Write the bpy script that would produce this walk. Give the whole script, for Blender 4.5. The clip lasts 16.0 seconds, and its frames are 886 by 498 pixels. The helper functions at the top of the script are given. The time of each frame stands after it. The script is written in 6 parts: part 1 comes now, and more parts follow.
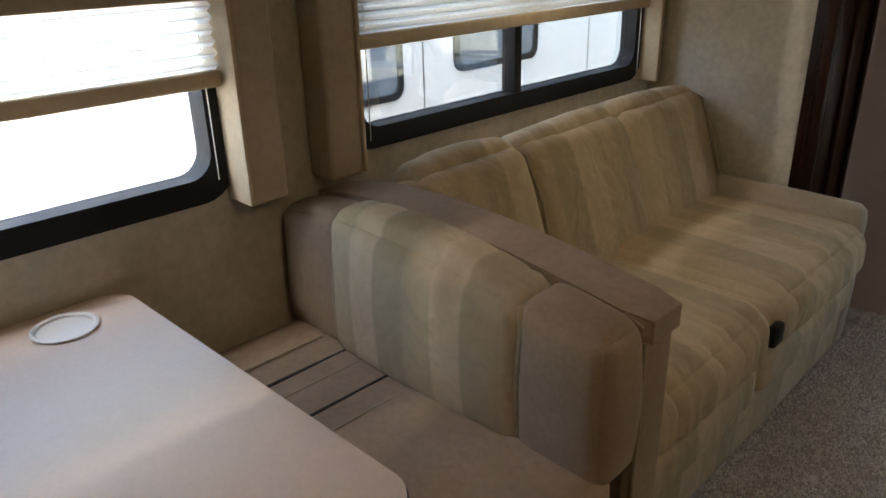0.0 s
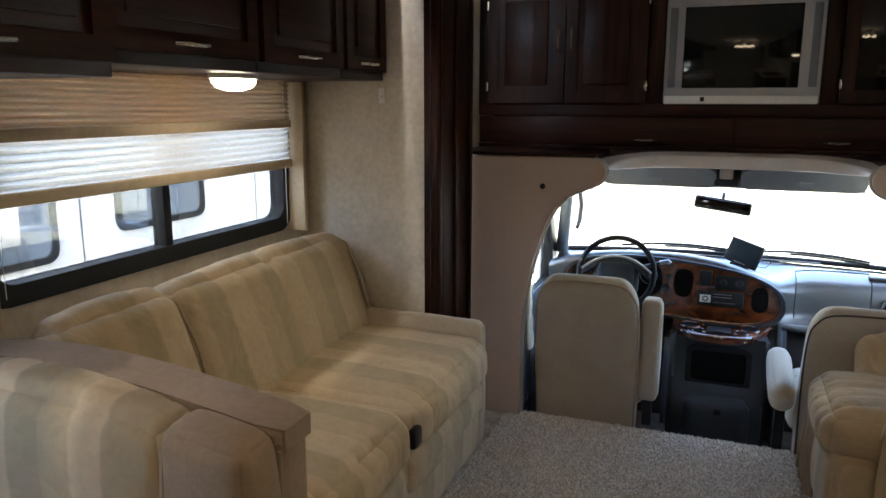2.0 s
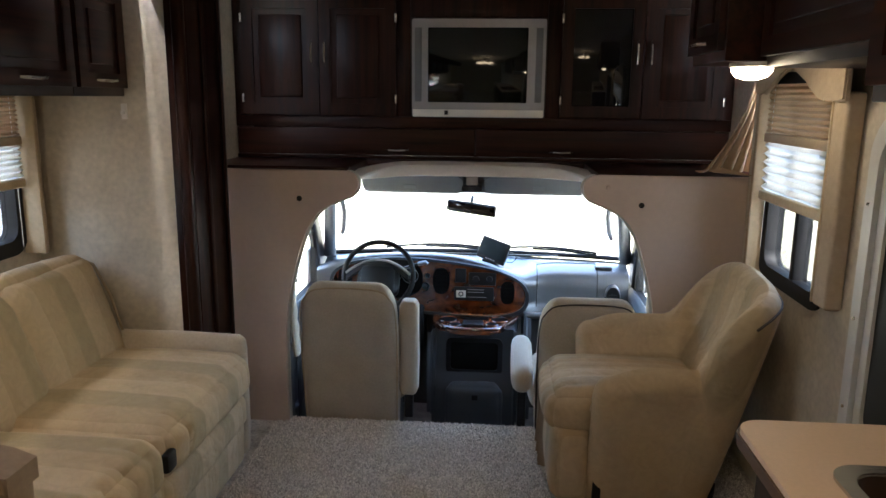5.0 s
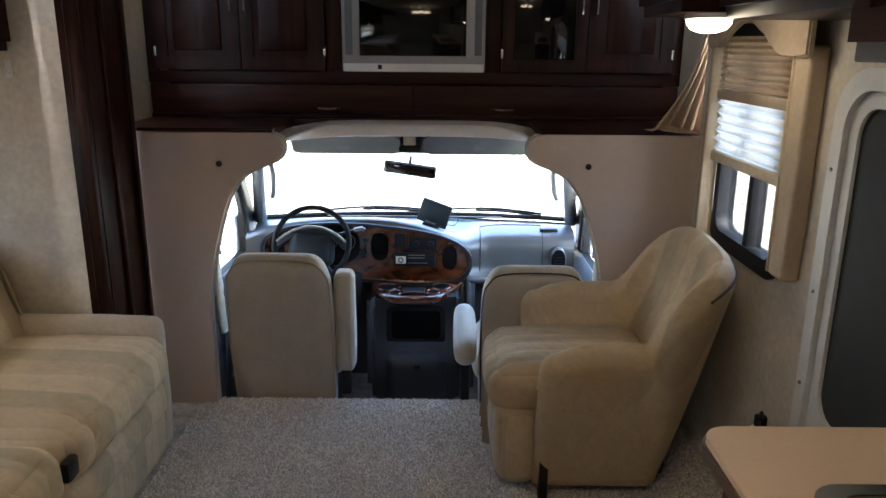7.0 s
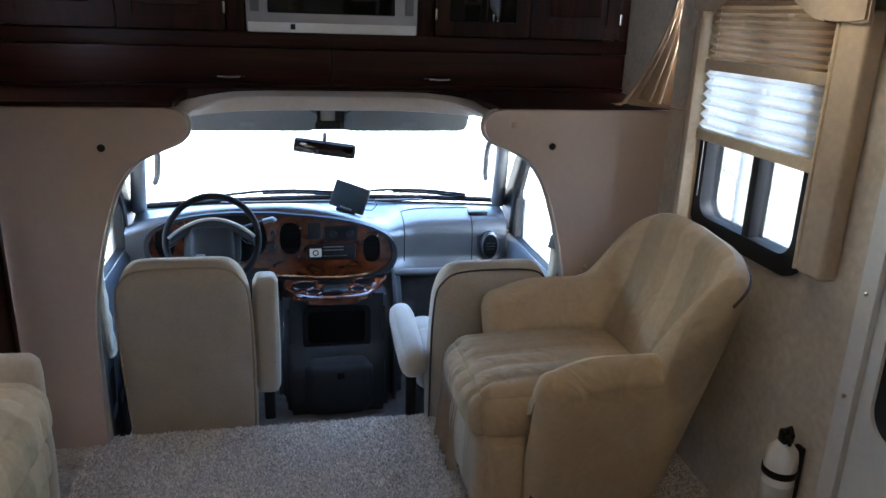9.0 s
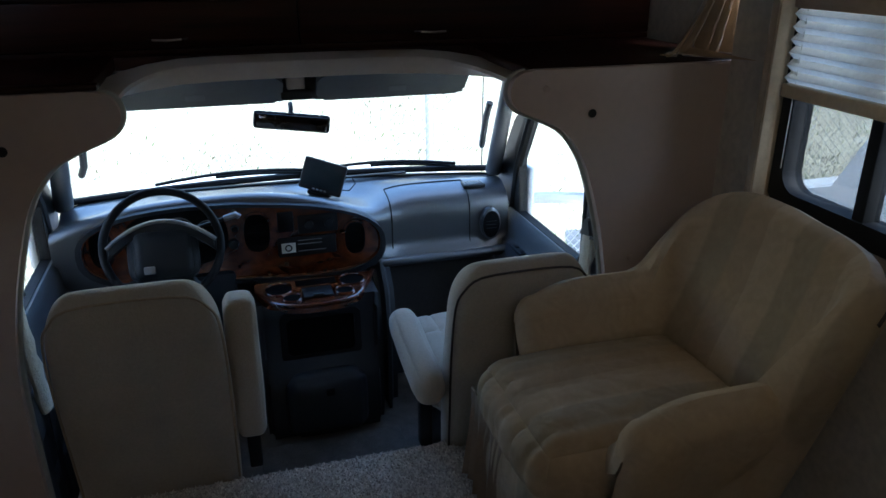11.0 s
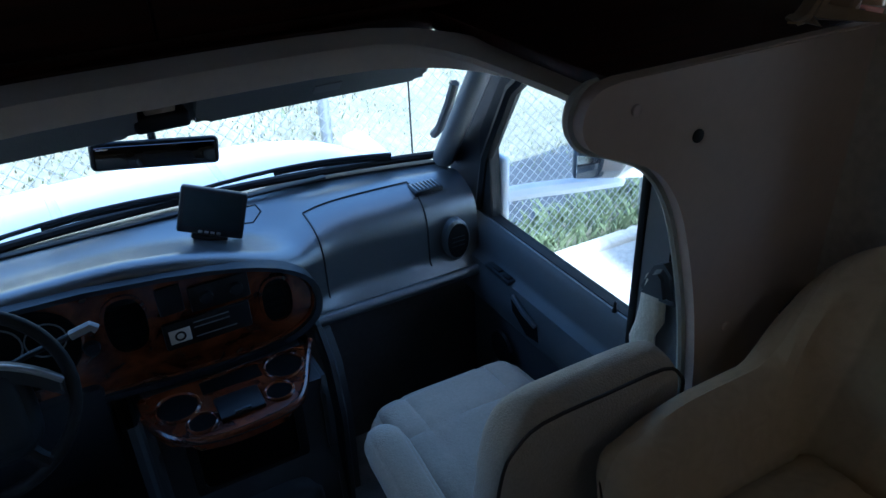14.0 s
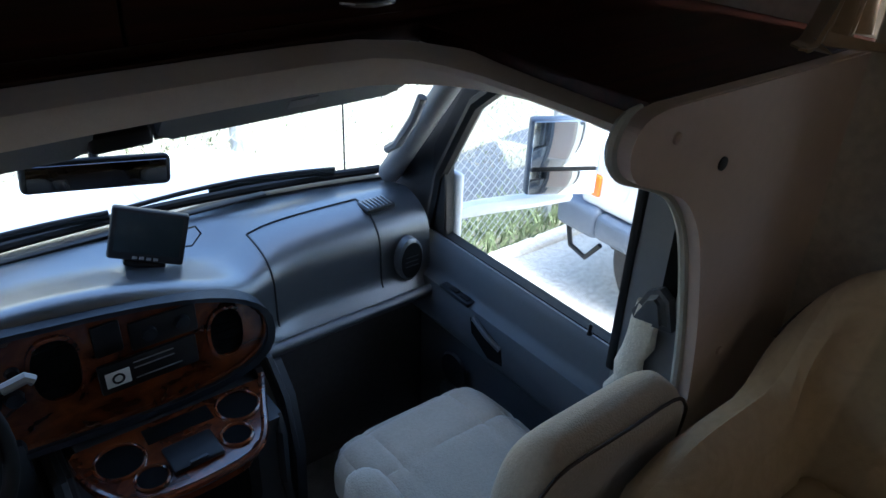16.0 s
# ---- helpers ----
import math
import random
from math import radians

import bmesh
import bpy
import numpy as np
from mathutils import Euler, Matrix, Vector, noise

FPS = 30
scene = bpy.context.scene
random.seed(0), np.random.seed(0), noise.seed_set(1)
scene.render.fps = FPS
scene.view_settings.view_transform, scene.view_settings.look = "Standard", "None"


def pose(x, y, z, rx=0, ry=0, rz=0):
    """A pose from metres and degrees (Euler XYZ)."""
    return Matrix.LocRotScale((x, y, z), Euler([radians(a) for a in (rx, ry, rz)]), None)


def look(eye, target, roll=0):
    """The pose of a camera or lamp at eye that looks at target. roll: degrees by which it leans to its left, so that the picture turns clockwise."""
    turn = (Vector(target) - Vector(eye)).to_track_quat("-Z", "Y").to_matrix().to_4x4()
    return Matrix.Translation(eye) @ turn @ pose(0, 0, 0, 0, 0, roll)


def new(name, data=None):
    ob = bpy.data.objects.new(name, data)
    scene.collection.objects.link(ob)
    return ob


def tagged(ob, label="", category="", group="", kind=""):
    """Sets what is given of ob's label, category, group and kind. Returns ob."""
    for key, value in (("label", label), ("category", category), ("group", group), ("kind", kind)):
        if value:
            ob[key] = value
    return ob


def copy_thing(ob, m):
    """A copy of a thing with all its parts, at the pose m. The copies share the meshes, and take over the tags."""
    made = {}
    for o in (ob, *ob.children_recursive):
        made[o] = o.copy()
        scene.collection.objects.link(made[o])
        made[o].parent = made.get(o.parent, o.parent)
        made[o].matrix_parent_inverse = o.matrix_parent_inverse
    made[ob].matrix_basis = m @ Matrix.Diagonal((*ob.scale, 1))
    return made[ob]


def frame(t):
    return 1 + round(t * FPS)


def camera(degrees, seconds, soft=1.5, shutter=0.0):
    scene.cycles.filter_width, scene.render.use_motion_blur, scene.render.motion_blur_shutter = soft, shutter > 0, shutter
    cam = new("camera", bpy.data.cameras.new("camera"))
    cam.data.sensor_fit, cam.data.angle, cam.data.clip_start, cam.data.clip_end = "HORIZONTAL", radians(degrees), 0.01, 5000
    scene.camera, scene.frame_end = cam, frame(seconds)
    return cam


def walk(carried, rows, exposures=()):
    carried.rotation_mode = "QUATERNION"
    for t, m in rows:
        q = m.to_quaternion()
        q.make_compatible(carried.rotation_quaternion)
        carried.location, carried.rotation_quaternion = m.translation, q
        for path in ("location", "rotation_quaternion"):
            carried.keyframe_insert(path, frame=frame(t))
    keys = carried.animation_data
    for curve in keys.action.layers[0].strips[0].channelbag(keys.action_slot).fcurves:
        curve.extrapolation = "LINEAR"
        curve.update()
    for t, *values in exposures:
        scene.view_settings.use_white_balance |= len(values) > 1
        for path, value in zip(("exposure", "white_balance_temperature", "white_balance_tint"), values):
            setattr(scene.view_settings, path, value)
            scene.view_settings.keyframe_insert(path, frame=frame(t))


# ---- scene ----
cam = camera(62.0, 16.0)
PATH = [
    (0, (-0.243, -2.933, 1.364), (-1.544, -1.627, 0.588), -1.4),
    (0.5, (-0.12, -2.889, 1.354), (-1.463, -1.56, 0.699), -0.6),
    (1, (-0.02, -2.847, 1.384), (-1.316, -1.464, 0.747), -0.9),
    (1.5, (-0.006, -2.95, 1.398), (-1.047, -1.303, 0.944), 0.6),
    (2, (-0.014, -3.035, 1.378), (-0.711, -1.2, 0.99), 0.1),
    (2.2, (0.03, -3.055, 1.405), (-0.56, -1.182, 1.013), 0.0),
    (2.5, (0.105, -3.09, 1.462), (-0.333, -1.18, 1.058), -0.2),
    (3, (0.109, -3.11, 1.448), (-0.065, -1.155, 1.061), -0.2),
    (5.3, (0.144, -3.109, 1.472), (0.006, -1.156, 1.061), 0.9),
    (5.5, (0.141, -3.109, 1.471), (0.026, -1.157, 1.051), 1.1),
    (6, (0.145, -3.079, 1.472), (0.08, -1.132, 1.02), 1.2),
    (6.5, (0.147, -3.008, 1.476), (0.121, -1.069, 0.989), 1.1),
    (7, (0.165, -2.887, 1.487), (0.165, -0.958, 0.959), 0.5),
    (7.5, (0.112, -2.786, 1.471), (0.188, -0.864, 0.923), 0.6),
    (8, (-0.104, -2.682, 1.487), (0.168, -0.789, 0.901), 2.0),
    (8.5, (-0.127, -2.546, 1.467), (0.222, -0.67, 0.868), 2.2),
    (11, (-0.232, -1.82, 1.451), (0.294, -0.042, 0.702), -0.1),
    (11.5, (-0.201, -1.635, 1.488), (0.324, 0.108, 0.659), -1.0),
    (12, (-0.198, -1.453, 1.464), (0.361, 0.263, 0.603), -1.5),
    (12.5, (-0.255, -1.302, 1.459), (0.4, 0.37, 0.579), -1.0),
    (13, (-0.304, -1.119, 1.461), (0.463, 0.493, 0.558), -0.4),
    (13.5, (-0.251, -0.947, 1.474), (0.545, 0.625, 0.528), -1.3),
    (14, (-0.171, -0.8, 1.502), (0.638, 0.726, 0.494), -2.4),
    (14.5, (-0.159, -0.715, 1.483), (0.709, 0.776, 0.471), -2.1),
    (15, (-0.276, -0.603, 1.487), (0.758, 0.78, 0.478), 1.2),
    (15.5, (-0.298, -0.571, 1.489), (0.787, 0.777, 0.487), 2.2),
    (16, (-0.3, -0.574, 1.494), (0.792, 0.768, 0.491), 2.4),
]
EXPOSURES = [(0, 3.85, 6300, 8), (0.45, 4.15, 6300, 8), (0.9, 4.3, 6300, 9), (1.5, 4.4, 6200, 9), (2.0, 4.35, 6050, 9), (5.3, 4.45, 6050, 10), (8.7, 4.45, 5400, 10), (10.8, 2.9, 5200, 7), (12.0, 1.72, 4900, 3), (13.0, 1.6, 4500, 3), (14.5, 2.3, 4650, 4), (16.0, 2.58, 5400, 8)]
walk(cam, [(t, look(eye, target, roll)) for t, eye, target, roll in PATH], EXPOSURES)

# ---- world, sun and exposure ----
world = bpy.data.worlds.new("sky")
scene.world = world
world.use_nodes = True
wn = world.node_tree
wn.nodes.clear()
sky = wn.nodes.new("ShaderNodeTexSky")
sky.sky_type, sky.sun_disc = "NISHITA", False
sky.sun_elevation, sky.sun_rotation = radians(58), radians(175.0)
sky.dust_density, sky.air_density = 3.0, 1.2
bg = wn.nodes.new("ShaderNodeBackground")
bg.inputs[1].default_value = 0.15
wo = wn.nodes.new("ShaderNodeOutputWorld")
wn.links.new(sky.outputs[0], bg.inputs[0])
wn.links.new(bg.outputs[0], wo.inputs[0])
sun = new("sun", bpy.data.lights.new("sun", "SUN"))
sun.data.energy, sun.data.angle, sun.data.color = 2.6, radians(12), (1.0, 0.95, 0.87)
sun.matrix_world = look((0.35, -4.0, 6.6), (0, 0, 0))


# ---- materials ----
def mat(name, color, rough=0.6, metal=0.0, var=0.12, scale=6.0, fine=60.0, bump=0.0, bump_scale=200.0, spec=0.5, stretch=(1, 1, 1), sheen=0.0, coat=0.0):
    """A painted, moulded or woven surface with stains at a large scale, grain at a small one and fine relief."""
    m = bpy.data.materials.new(name)
    m.use_nodes = True
    nt = m.node_tree
    b = nt.nodes["Principled BSDF"]
    tc = nt.nodes.new("ShaderNodeTexCoord")
    mp = nt.nodes.new("ShaderNodeMapping")
    mp.inputs["Scale"].default_value = stretch
    nt.links.new(tc.outputs["Object"], mp.inputs[0])
    n1 = nt.nodes.new("ShaderNodeTexNoise")
    n1.inputs["Scale"].default_value, n1.inputs["Detail"].default_value = scale, 4
    n2 = nt.nodes.new("ShaderNodeTexNoise")
    n2.inputs["Scale"].default_value, n2.inputs["Detail"].default_value = fine, 3
    for n in (n1, n2):
        nt.links.new(mp.outputs[0], n.inputs["Vector"])
    add = nt.nodes.new("ShaderNodeMath")
    nt.links.new(n1.outputs[0], add.inputs[0])
    nt.links.new(n2.outputs[0], add.inputs[1])
    rm = nt.nodes.new("ShaderNodeMapRange")
    rm.inputs[1].default_value, rm.inputs[2].default_value = 0.65, 1.35
    rm.inputs[3].default_value, rm.inputs[4].default_value = 1 - var, 1 + var
    nt.links.new(add.outputs[0], rm.inputs[0])
    mul = nt.nodes.new("ShaderNodeVectorMath")
    mul.operation = "SCALE"
    mul.inputs[0].default_value = color
    nt.links.new(rm.outputs[0], mul.inputs["Scale"])
    nt.links.new(mul.outputs[0], b.inputs["Base Color"])
    b.inputs["Roughness"].default_value, b.inputs["Metallic"].default_value = rough, metal
    b.inputs["Specular IOR Level"].default_value = spec
    b.inputs["Sheen Weight"].default_value, b.inputs["Coat Weight"].default_value = sheen, coat
    b.inputs["Coat Roughness"].default_value = rough * 0.8 if rough > 0.3 else 0.05
    if bump:
        n3 = nt.nodes.new("ShaderNodeTexNoise")
        n3.inputs["Scale"].default_value, n3.inputs["Detail"].default_value = bump_scale, 3
        nt.links.new(mp.outputs[0], n3.inputs["Vector"])
        bp = nt.nodes.new("ShaderNodeBump")
        bp.inputs["Strength"].default_value, bp.inputs["Distance"].default_value = bump, 0.004
        nt.links.new(n3.outputs[0], bp.inputs["Height"])
        nt.links.new(bp.outputs[0], b.inputs["Normal"])
    return m


def wood_mat(name, dark, light, axis=2, rough=0.42, coat=0.0, scale=1.0, along=1.6):
    """Stained wood with grain along one axis."""
    m = mat(name, light, rough, coat=coat, var=0.25, spec=0.22 if coat < 0.5 else 0.5)
    nt = m.node_tree
    b = nt.nodes["Principled BSDF"]
    tc = nt.nodes.new("ShaderNodeTexCoord")
    mp = nt.nodes.new("ShaderNodeMapping")
    s = [38 * scale] * 3
    s[axis] = along * scale
    mp.inputs["Scale"].default_value = s
    n = nt.nodes.new("ShaderNodeTexNoise")
    n.inputs["Scale"].default_value, n.inputs["Detail"].default_value, n.inputs["Distortion"].default_value = 1.0, 6, 0.8
    ramp = nt.nodes.new("ShaderNodeValToRGB")
    ramp.color_ramp.elements[0].position, ramp.color_ramp.elements[1].position = 0.35, 0.68
    ramp.color_ramp.elements[0].color, ramp.color_ramp.elements[1].color = (*dark, 1), (*light, 1)
    nt.links.new(tc.outputs["Object"], mp.inputs[0])
    nt.links.new(mp.outputs[0], n.inputs["Vector"])
    nt.links.new(n.outputs[0], ramp.inputs[0])
    nt.links.new(ramp.outputs[0], b.inputs["Base Color"])
    bp = nt.nodes.new("ShaderNodeBump")
    bp.inputs["Strength"].default_value, bp.inputs["Distance"].default_value = 0.15, 0.002
    nt.links.new(n.outputs[0], bp.inputs["Height"])
    nt.links.new(bp.outputs[0], b.inputs["Normal"])
    return m


def stripe_mat(name, a, c, axis=1, width=0.085, third=None):
    """Velour upholstery in broad woven stripes across one axis, with a faint embossed figure."""
    m = mat(name, a, 0.85, sheen=0.05)
    nt = m.node_tree
    b = nt.nodes["Principled BSDF"]
    tc = nt.nodes.new("ShaderNodeTexCoord")
    sep = nt.nodes.new("ShaderNodeSeparateXYZ")
    nt.links.new(tc.outputs["Object"], sep.inputs[0])
    wob = nt.nodes.new("ShaderNodeTexNoise")
    wob.inputs["Scale"].default_value = 3.0
    nt.links.new(tc.outputs["Object"], wob.inputs["Vector"])
    ws = nt.nodes.new("ShaderNodeMath")
    ws.operation = "MULTIPLY"
    ws.inputs[1].default_value = 0.02
    nt.links.new(wob.outputs[0], ws.inputs[0])
    ad = nt.nodes.new("ShaderNodeMath")
    nt.links.new(sep.outputs[axis], ad.inputs[0])
    nt.links.new(ws.outputs[0], ad.inputs[1])
    dv = nt.nodes.new("ShaderNodeMath")
    dv.operation = "DIVIDE"
    dv.inputs[1].default_value = width * 3
    nt.links.new(ad.outputs[0], dv.inputs[0])
    fr = nt.nodes.new("ShaderNodeMath")
    fr.operation = "FRACT"
    nt.links.new(dv.outputs[0], fr.inputs[0])
    ramp = nt.nodes.new("ShaderNodeValToRGB")
    el = ramp.color_ramp.elements
    el[0].position, el[0].color = 0.0, (*a, 1)
    el[1].position, el[1].color = 0.30, (*a, 1)
    for p, q in ((0.34, c), (0.62, c), (0.66, third or a), (0.96, third or a)):
        e = el.new(p)
        e.color = (*q, 1)
    nt.links.new(fr.outputs[0], ramp.inputs[0])
    vo = nt.nodes.new("ShaderNodeTexNoise")
    vo.inputs["Scale"].default_value, vo.inputs["Detail"].default_value, vo.inputs["Distortion"].default_value = 26, 2, 1.5
    nt.links.new(tc.outputs["Object"], vo.inputs["Vector"])
    mr = nt.nodes.new("ShaderNodeMapRange")
    mr.inputs[1].default_value, mr.inputs[2].default_value = 0.35, 0.65
    mr.inputs[3].default_value, mr.inputs[4].default_value = 0.95, 1.04
    nt.links.new(vo.outputs[0], mr.inputs[0])
    sc = nt.nodes.new("ShaderNodeVectorMath")
    sc.operation = "SCALE"
    nt.links.new(ramp.outputs[0], sc.inputs[0])
    nt.links.new(mr.outputs[0], sc.inputs["Scale"])
    nt.links.new(sc.outputs[0], b.inputs["Base Color"])
    nb = nt.nodes.new("ShaderNodeTexNoise")
    nb.inputs["Scale"].default_value = 420
    fold = nt.nodes.new("ShaderNodeTexNoise")
    fold.inputs["Scale"].default_value, fold.inputs["Detail"].default_value = 9, 2
    nt.links.new(tc.outputs["Object"], fold.inputs["Vector"])
    bf = nt.nodes.new("ShaderNodeBump")
    bf.inputs["Strength"].default_value, bf.inputs["Distance"].default_value = 0.45, 0.03
    nt.links.new(fold.outputs[0], bf.inputs["Height"])
    fold.inputs["Distortion"].default_value = 0.8
    nt.links.new(tc.outputs["Object"], nb.inputs["Vector"])
    bp = nt.nodes.new("ShaderNodeBump")
    bp.inputs["Strength"].default_value, bp.inputs["Distance"].default_value = 0.25, 0.003
    nt.links.new(nb.outputs[0], bp.inputs["Height"])
    nt.links.new(bf.outputs[0], bp.inputs["Normal"])
    nt.links.new(bp.outputs[0], b.inputs["Normal"])
    return m


def glow_mat(name, color, strength):
    m = bpy.data.materials.new(name)
    m.use_nodes = True
    b = m.node_tree.nodes["Principled BSDF"]
    b.inputs["Base Color"].default_value = (0.8, 0.78, 0.72, 1)
    b.inputs["Emission Color"].default_value, b.inputs["Emission Strength"].default_value = (*color, 1), strength
    return m


def glass_mat(name, tint=(1, 1, 1), alpha=0.08):
    """A thin window pane: clear with a mirror-like gloss."""
    m = bpy.data.materials.new(name)
    m.use_nodes = True
    nt = m.node_tree
    nt.nodes.clear()
    tr = nt.nodes.new("ShaderNodeBsdfTransparent")
    tr.inputs[0].default_value = (*tint, 1)
    gl = nt.nodes.new("ShaderNodeBsdfGlossy")
    gl.inputs["Roughness"].default_value = 0.02
    mx = nt.nodes.new("ShaderNodeMixShader")
    mx.inputs[0].default_value = alpha
    out = nt.nodes.new("ShaderNodeOutputMaterial")
    nt.links.new(tr.outputs[0], mx.inputs[1])
    nt.links.new(gl.outputs[0], mx.inputs[2])
    nt.links.new(mx.outputs[0], out.inputs[0])
    return m


def blind_mat(name, color, through_part):
    """Pleated shade cloth that lets part of the daylight through."""
    m = bpy.data.materials.new(name)
    m.use_nodes = True
    nt = m.node_tree
    nt.nodes.clear()
    df = nt.nodes.new("ShaderNodeBsdfDiffuse")
    tl = nt.nodes.new("ShaderNodeBsdfTranslucent")
    n = nt.nodes.new("ShaderNodeTexNoise")
    n.inputs["Scale"].default_value = 90
    tc = nt.nodes.new("ShaderNodeTexCoord")
    nt.links.new(tc.outputs["Object"], n.inputs["Vector"])
    mr = nt.nodes.new("ShaderNodeMapRange")
    mr.inputs[3].default_value, mr.inputs[4].default_value = 0.88, 1.08
    nt.links.new(n.outputs[0], mr.inputs[0])
    sc = nt.nodes.new("ShaderNodeVectorMath")
    sc.operation = "SCALE"
    sc.inputs[0].default_value = color
    nt.links.new(mr.outputs[0], sc.inputs["Scale"])
    for s in (df, tl):
        nt.links.new(sc.outputs[0], s.inputs[0])
    mx = nt.nodes.new("ShaderNodeMixShader")
    mx.inputs[0].default_value = through_part
    out = nt.nodes.new("ShaderNodeOutputMaterial")
    nt.links.new(df.outputs[0], mx.inputs[1])
    nt.links.new(tl.outputs[0], mx.inputs[2])
    nt.links.new(mx.outputs[0], out.inputs[0])
    return m


CHERRY = wood_mat("cherry", (0.012, 0.0032, 0.0018), (0.038, 0.0095, 0.0045))
CHERRY_H = wood_mat("cherry_level", (0.012, 0.0032, 0.0018), (0.038, 0.0095, 0.0045), axis=0)
CHERRY_Y = wood_mat("cherry_long", (0.012, 0.0032, 0.0018), (0.038, 0.0095, 0.0045), axis=1)
BURL = wood_mat("burl", (0.040, 0.0095, 0.0035), (0.15, 0.038, 0.0105), axis=0, rough=0.2, coat=0.6, scale=0.5, along=26.0)
PAPER = mat("wallpaper", (0.56, 0.50, 0.405), 0.75, var=0.17, scale=7, fine=45, bump=0.08)
CREAM = mat("cream_panel", (0.53, 0.425, 0.362), 0.55, var=0.05, scale=3, fine=40, bump=0.05)
HEADER = mat("moulded_header", (0.50, 0.435, 0.365), 0.6, var=0.06, bump=0.1, bump_scale=300)
CEIL = mat("ceiling_vinyl", (0.68, 0.64, 0.56), 0.7, var=0.05)
CARPET = mat("carpet", (0.56, 0.515, 0.455), 0.95, var=0.5, scale=14, fine=90, bump=0.4, bump_scale=120, sheen=0.2)
CABCARPET = mat("cab_carpet", (0.20, 0.19, 0.18), 0.95, var=0.3, scale=20, fine=200, bump=0.8)
STRIPE_Y = stripe_mat("stripe_across", (0.51, 0.39, 0.238), (0.435, 0.345, 0.21), 1, 0.10, (0.57, 0.445, 0.283))
STRIPE_C = stripe_mat("stripe_chair", (0.43, 0.315, 0.185), (0.375, 0.29, 0.175), 1, 0.09, (0.485, 0.365, 0.222))
STRIPE_X = stripe_mat("stripe_along", (0.415, 0.325, 0.196), (0.53, 0.405, 0.252), 0, 0.08, (0.385, 0.302, 0.182))
VELOUR = mat("velour", (0.46, 0.38, 0.275), 0.9, var=0.1, scale=7, fine=90, bump=0.3, bump_scale=400, sheen=0.4)
SUEDE = mat("suede", (0.33, 0.236, 0.157), 0.9, var=0.14, scale=8, fine=60, bump=0.2, bump_scale=350, sheen=0.08)
SEATCLOTH = mat("seat_cloth", (0.43, 0.368, 0.283), 0.92, var=0.1, scale=9, fine=120, bump=0.5, bump_scale=260, sheen=0.3)
TANVELOUR = mat("tan_velour", (0.32, 0.23, 0.148), 0.9, var=0.12, scale=7, fine=90, bump=0.3, bump_scale=400, sheen=0.08)
FLEECE = mat("cream_fleece", (0.62, 0.57, 0.46), 0.95, var=0.15, scale=30, fine=200, bump=0.9, bump_scale=140, sheen=0.4)
EDGING = mat("grey_edging", (0.42, 0.42, 0.38), 0.6, var=0.05)
# Near-black that paints the shade of wells, slots, vents and pockets onto flat pieces.
RECESS_SHADE = mat("recess_shade_black", (0.006, 0.006, 0.006), 0.9, var=0.1, spec=0.05)
CONSOLE = mat("console_plastic", (0.036, 0.040, 0.046), 0.55, var=0.06, bump=0.2, bump_scale=450)
FOOTWELL = mat("footwell_liner", (0.05, 0.05, 0.052), 0.9, var=0.2, bump=0.3)
PIPING = mat("piping", (0.38, 0.30, 0.20), 0.8)
DARKPIPE = mat("dark_piping", (0.05, 0.04, 0.035), 0.7)
LAMINATE = mat("laminate", (0.67, 0.53, 0.42), 0.38, var=0.05, scale=5, fine=120)
EDGE = mat("laminate_edge", (0.10, 0.06, 0.045), 0.4)
WHITEPL = mat("white_plastic", (0.72, 0.70, 0.65), 0.4, var=0.03)
DASH = mat("dash_plastic", (0.016, 0.019, 0.024), 0.5, var=0.08, spec=0.3, bump=0.25, bump_scale=500)
DASHTOP = mat("dash_vinyl", (0.034, 0.038, 0.044), 0.33, var=0.06, spec=1.0, coat=1.0, bump=0.3, bump_scale=450)
DOORGREY = mat("door_plastic", (0.062, 0.068, 0.077), 0.5, var=0.06, bump=0.2, bump_scale=450)
PILLAR = mat("pillar_plastic", (0.14, 0.146, 0.155), 0.55, var=0.05)
VISOR = mat("visor_cloth", (0.13, 0.137, 0.14), 0.85, var=0.06, bump=0.2)
BLACK = mat("black_plastic", (0.012, 0.012, 0.013), 0.45, var=0.1, spec=0.25)
RUBBER = mat("black_rubber", (0.012, 0.012, 0.013), 0.6, var=0.1, spec=0.2)
SILVER = mat("silver_plastic", (0.30, 0.30, 0.31), 0.35, metal=0.4, var=0.04)
CHROME = mat("brushed_nickel", (0.66, 0.64, 0.6), 0.25, metal=1.0, var=0.05)
STEEL = mat("stainless", (0.55, 0.55, 0.55), 0.22, metal=1.0, var=0.06)
SCREEN = mat("dark_screen", (0.006, 0.008, 0.008), 0.06, var=0.1, spec=0.6)
SMOKED = mat("smoked_glass", (0.01, 0.009, 0.009), 0.05, var=0.1)
ALU = mat("white_aluminium", (0.62, 0.62, 0.60), 0.4, var=0.05)
SCREENMESH = mat("insect_screen", (0.014, 0.016, 0.017), 0.7, var=0.1)
GLASS = glass_mat("pane", (0.93, 0.96, 0.96))
TINTED = glass_mat("tinted_window", (0.50, 0.515, 0.52))
SMOKE = glass_mat("light_smoke_window", (0.84, 0.86, 0.87))
DIMMED = mat("dimmed_mirror", (0.10, 0.10, 0.11), 0.04, metal=1.0, var=0.0)
WSGLASS = glass_mat("windscreen", (0.90, 0.95, 0.96), 0.05)
MIRROR = mat("mirror_glass", (0.8, 0.82, 0.84), 0.02, metal=1.0, var=0.0)
BLIND_W = blind_mat("pleated_white", (0.90, 0.885, 0.85), 0.74)
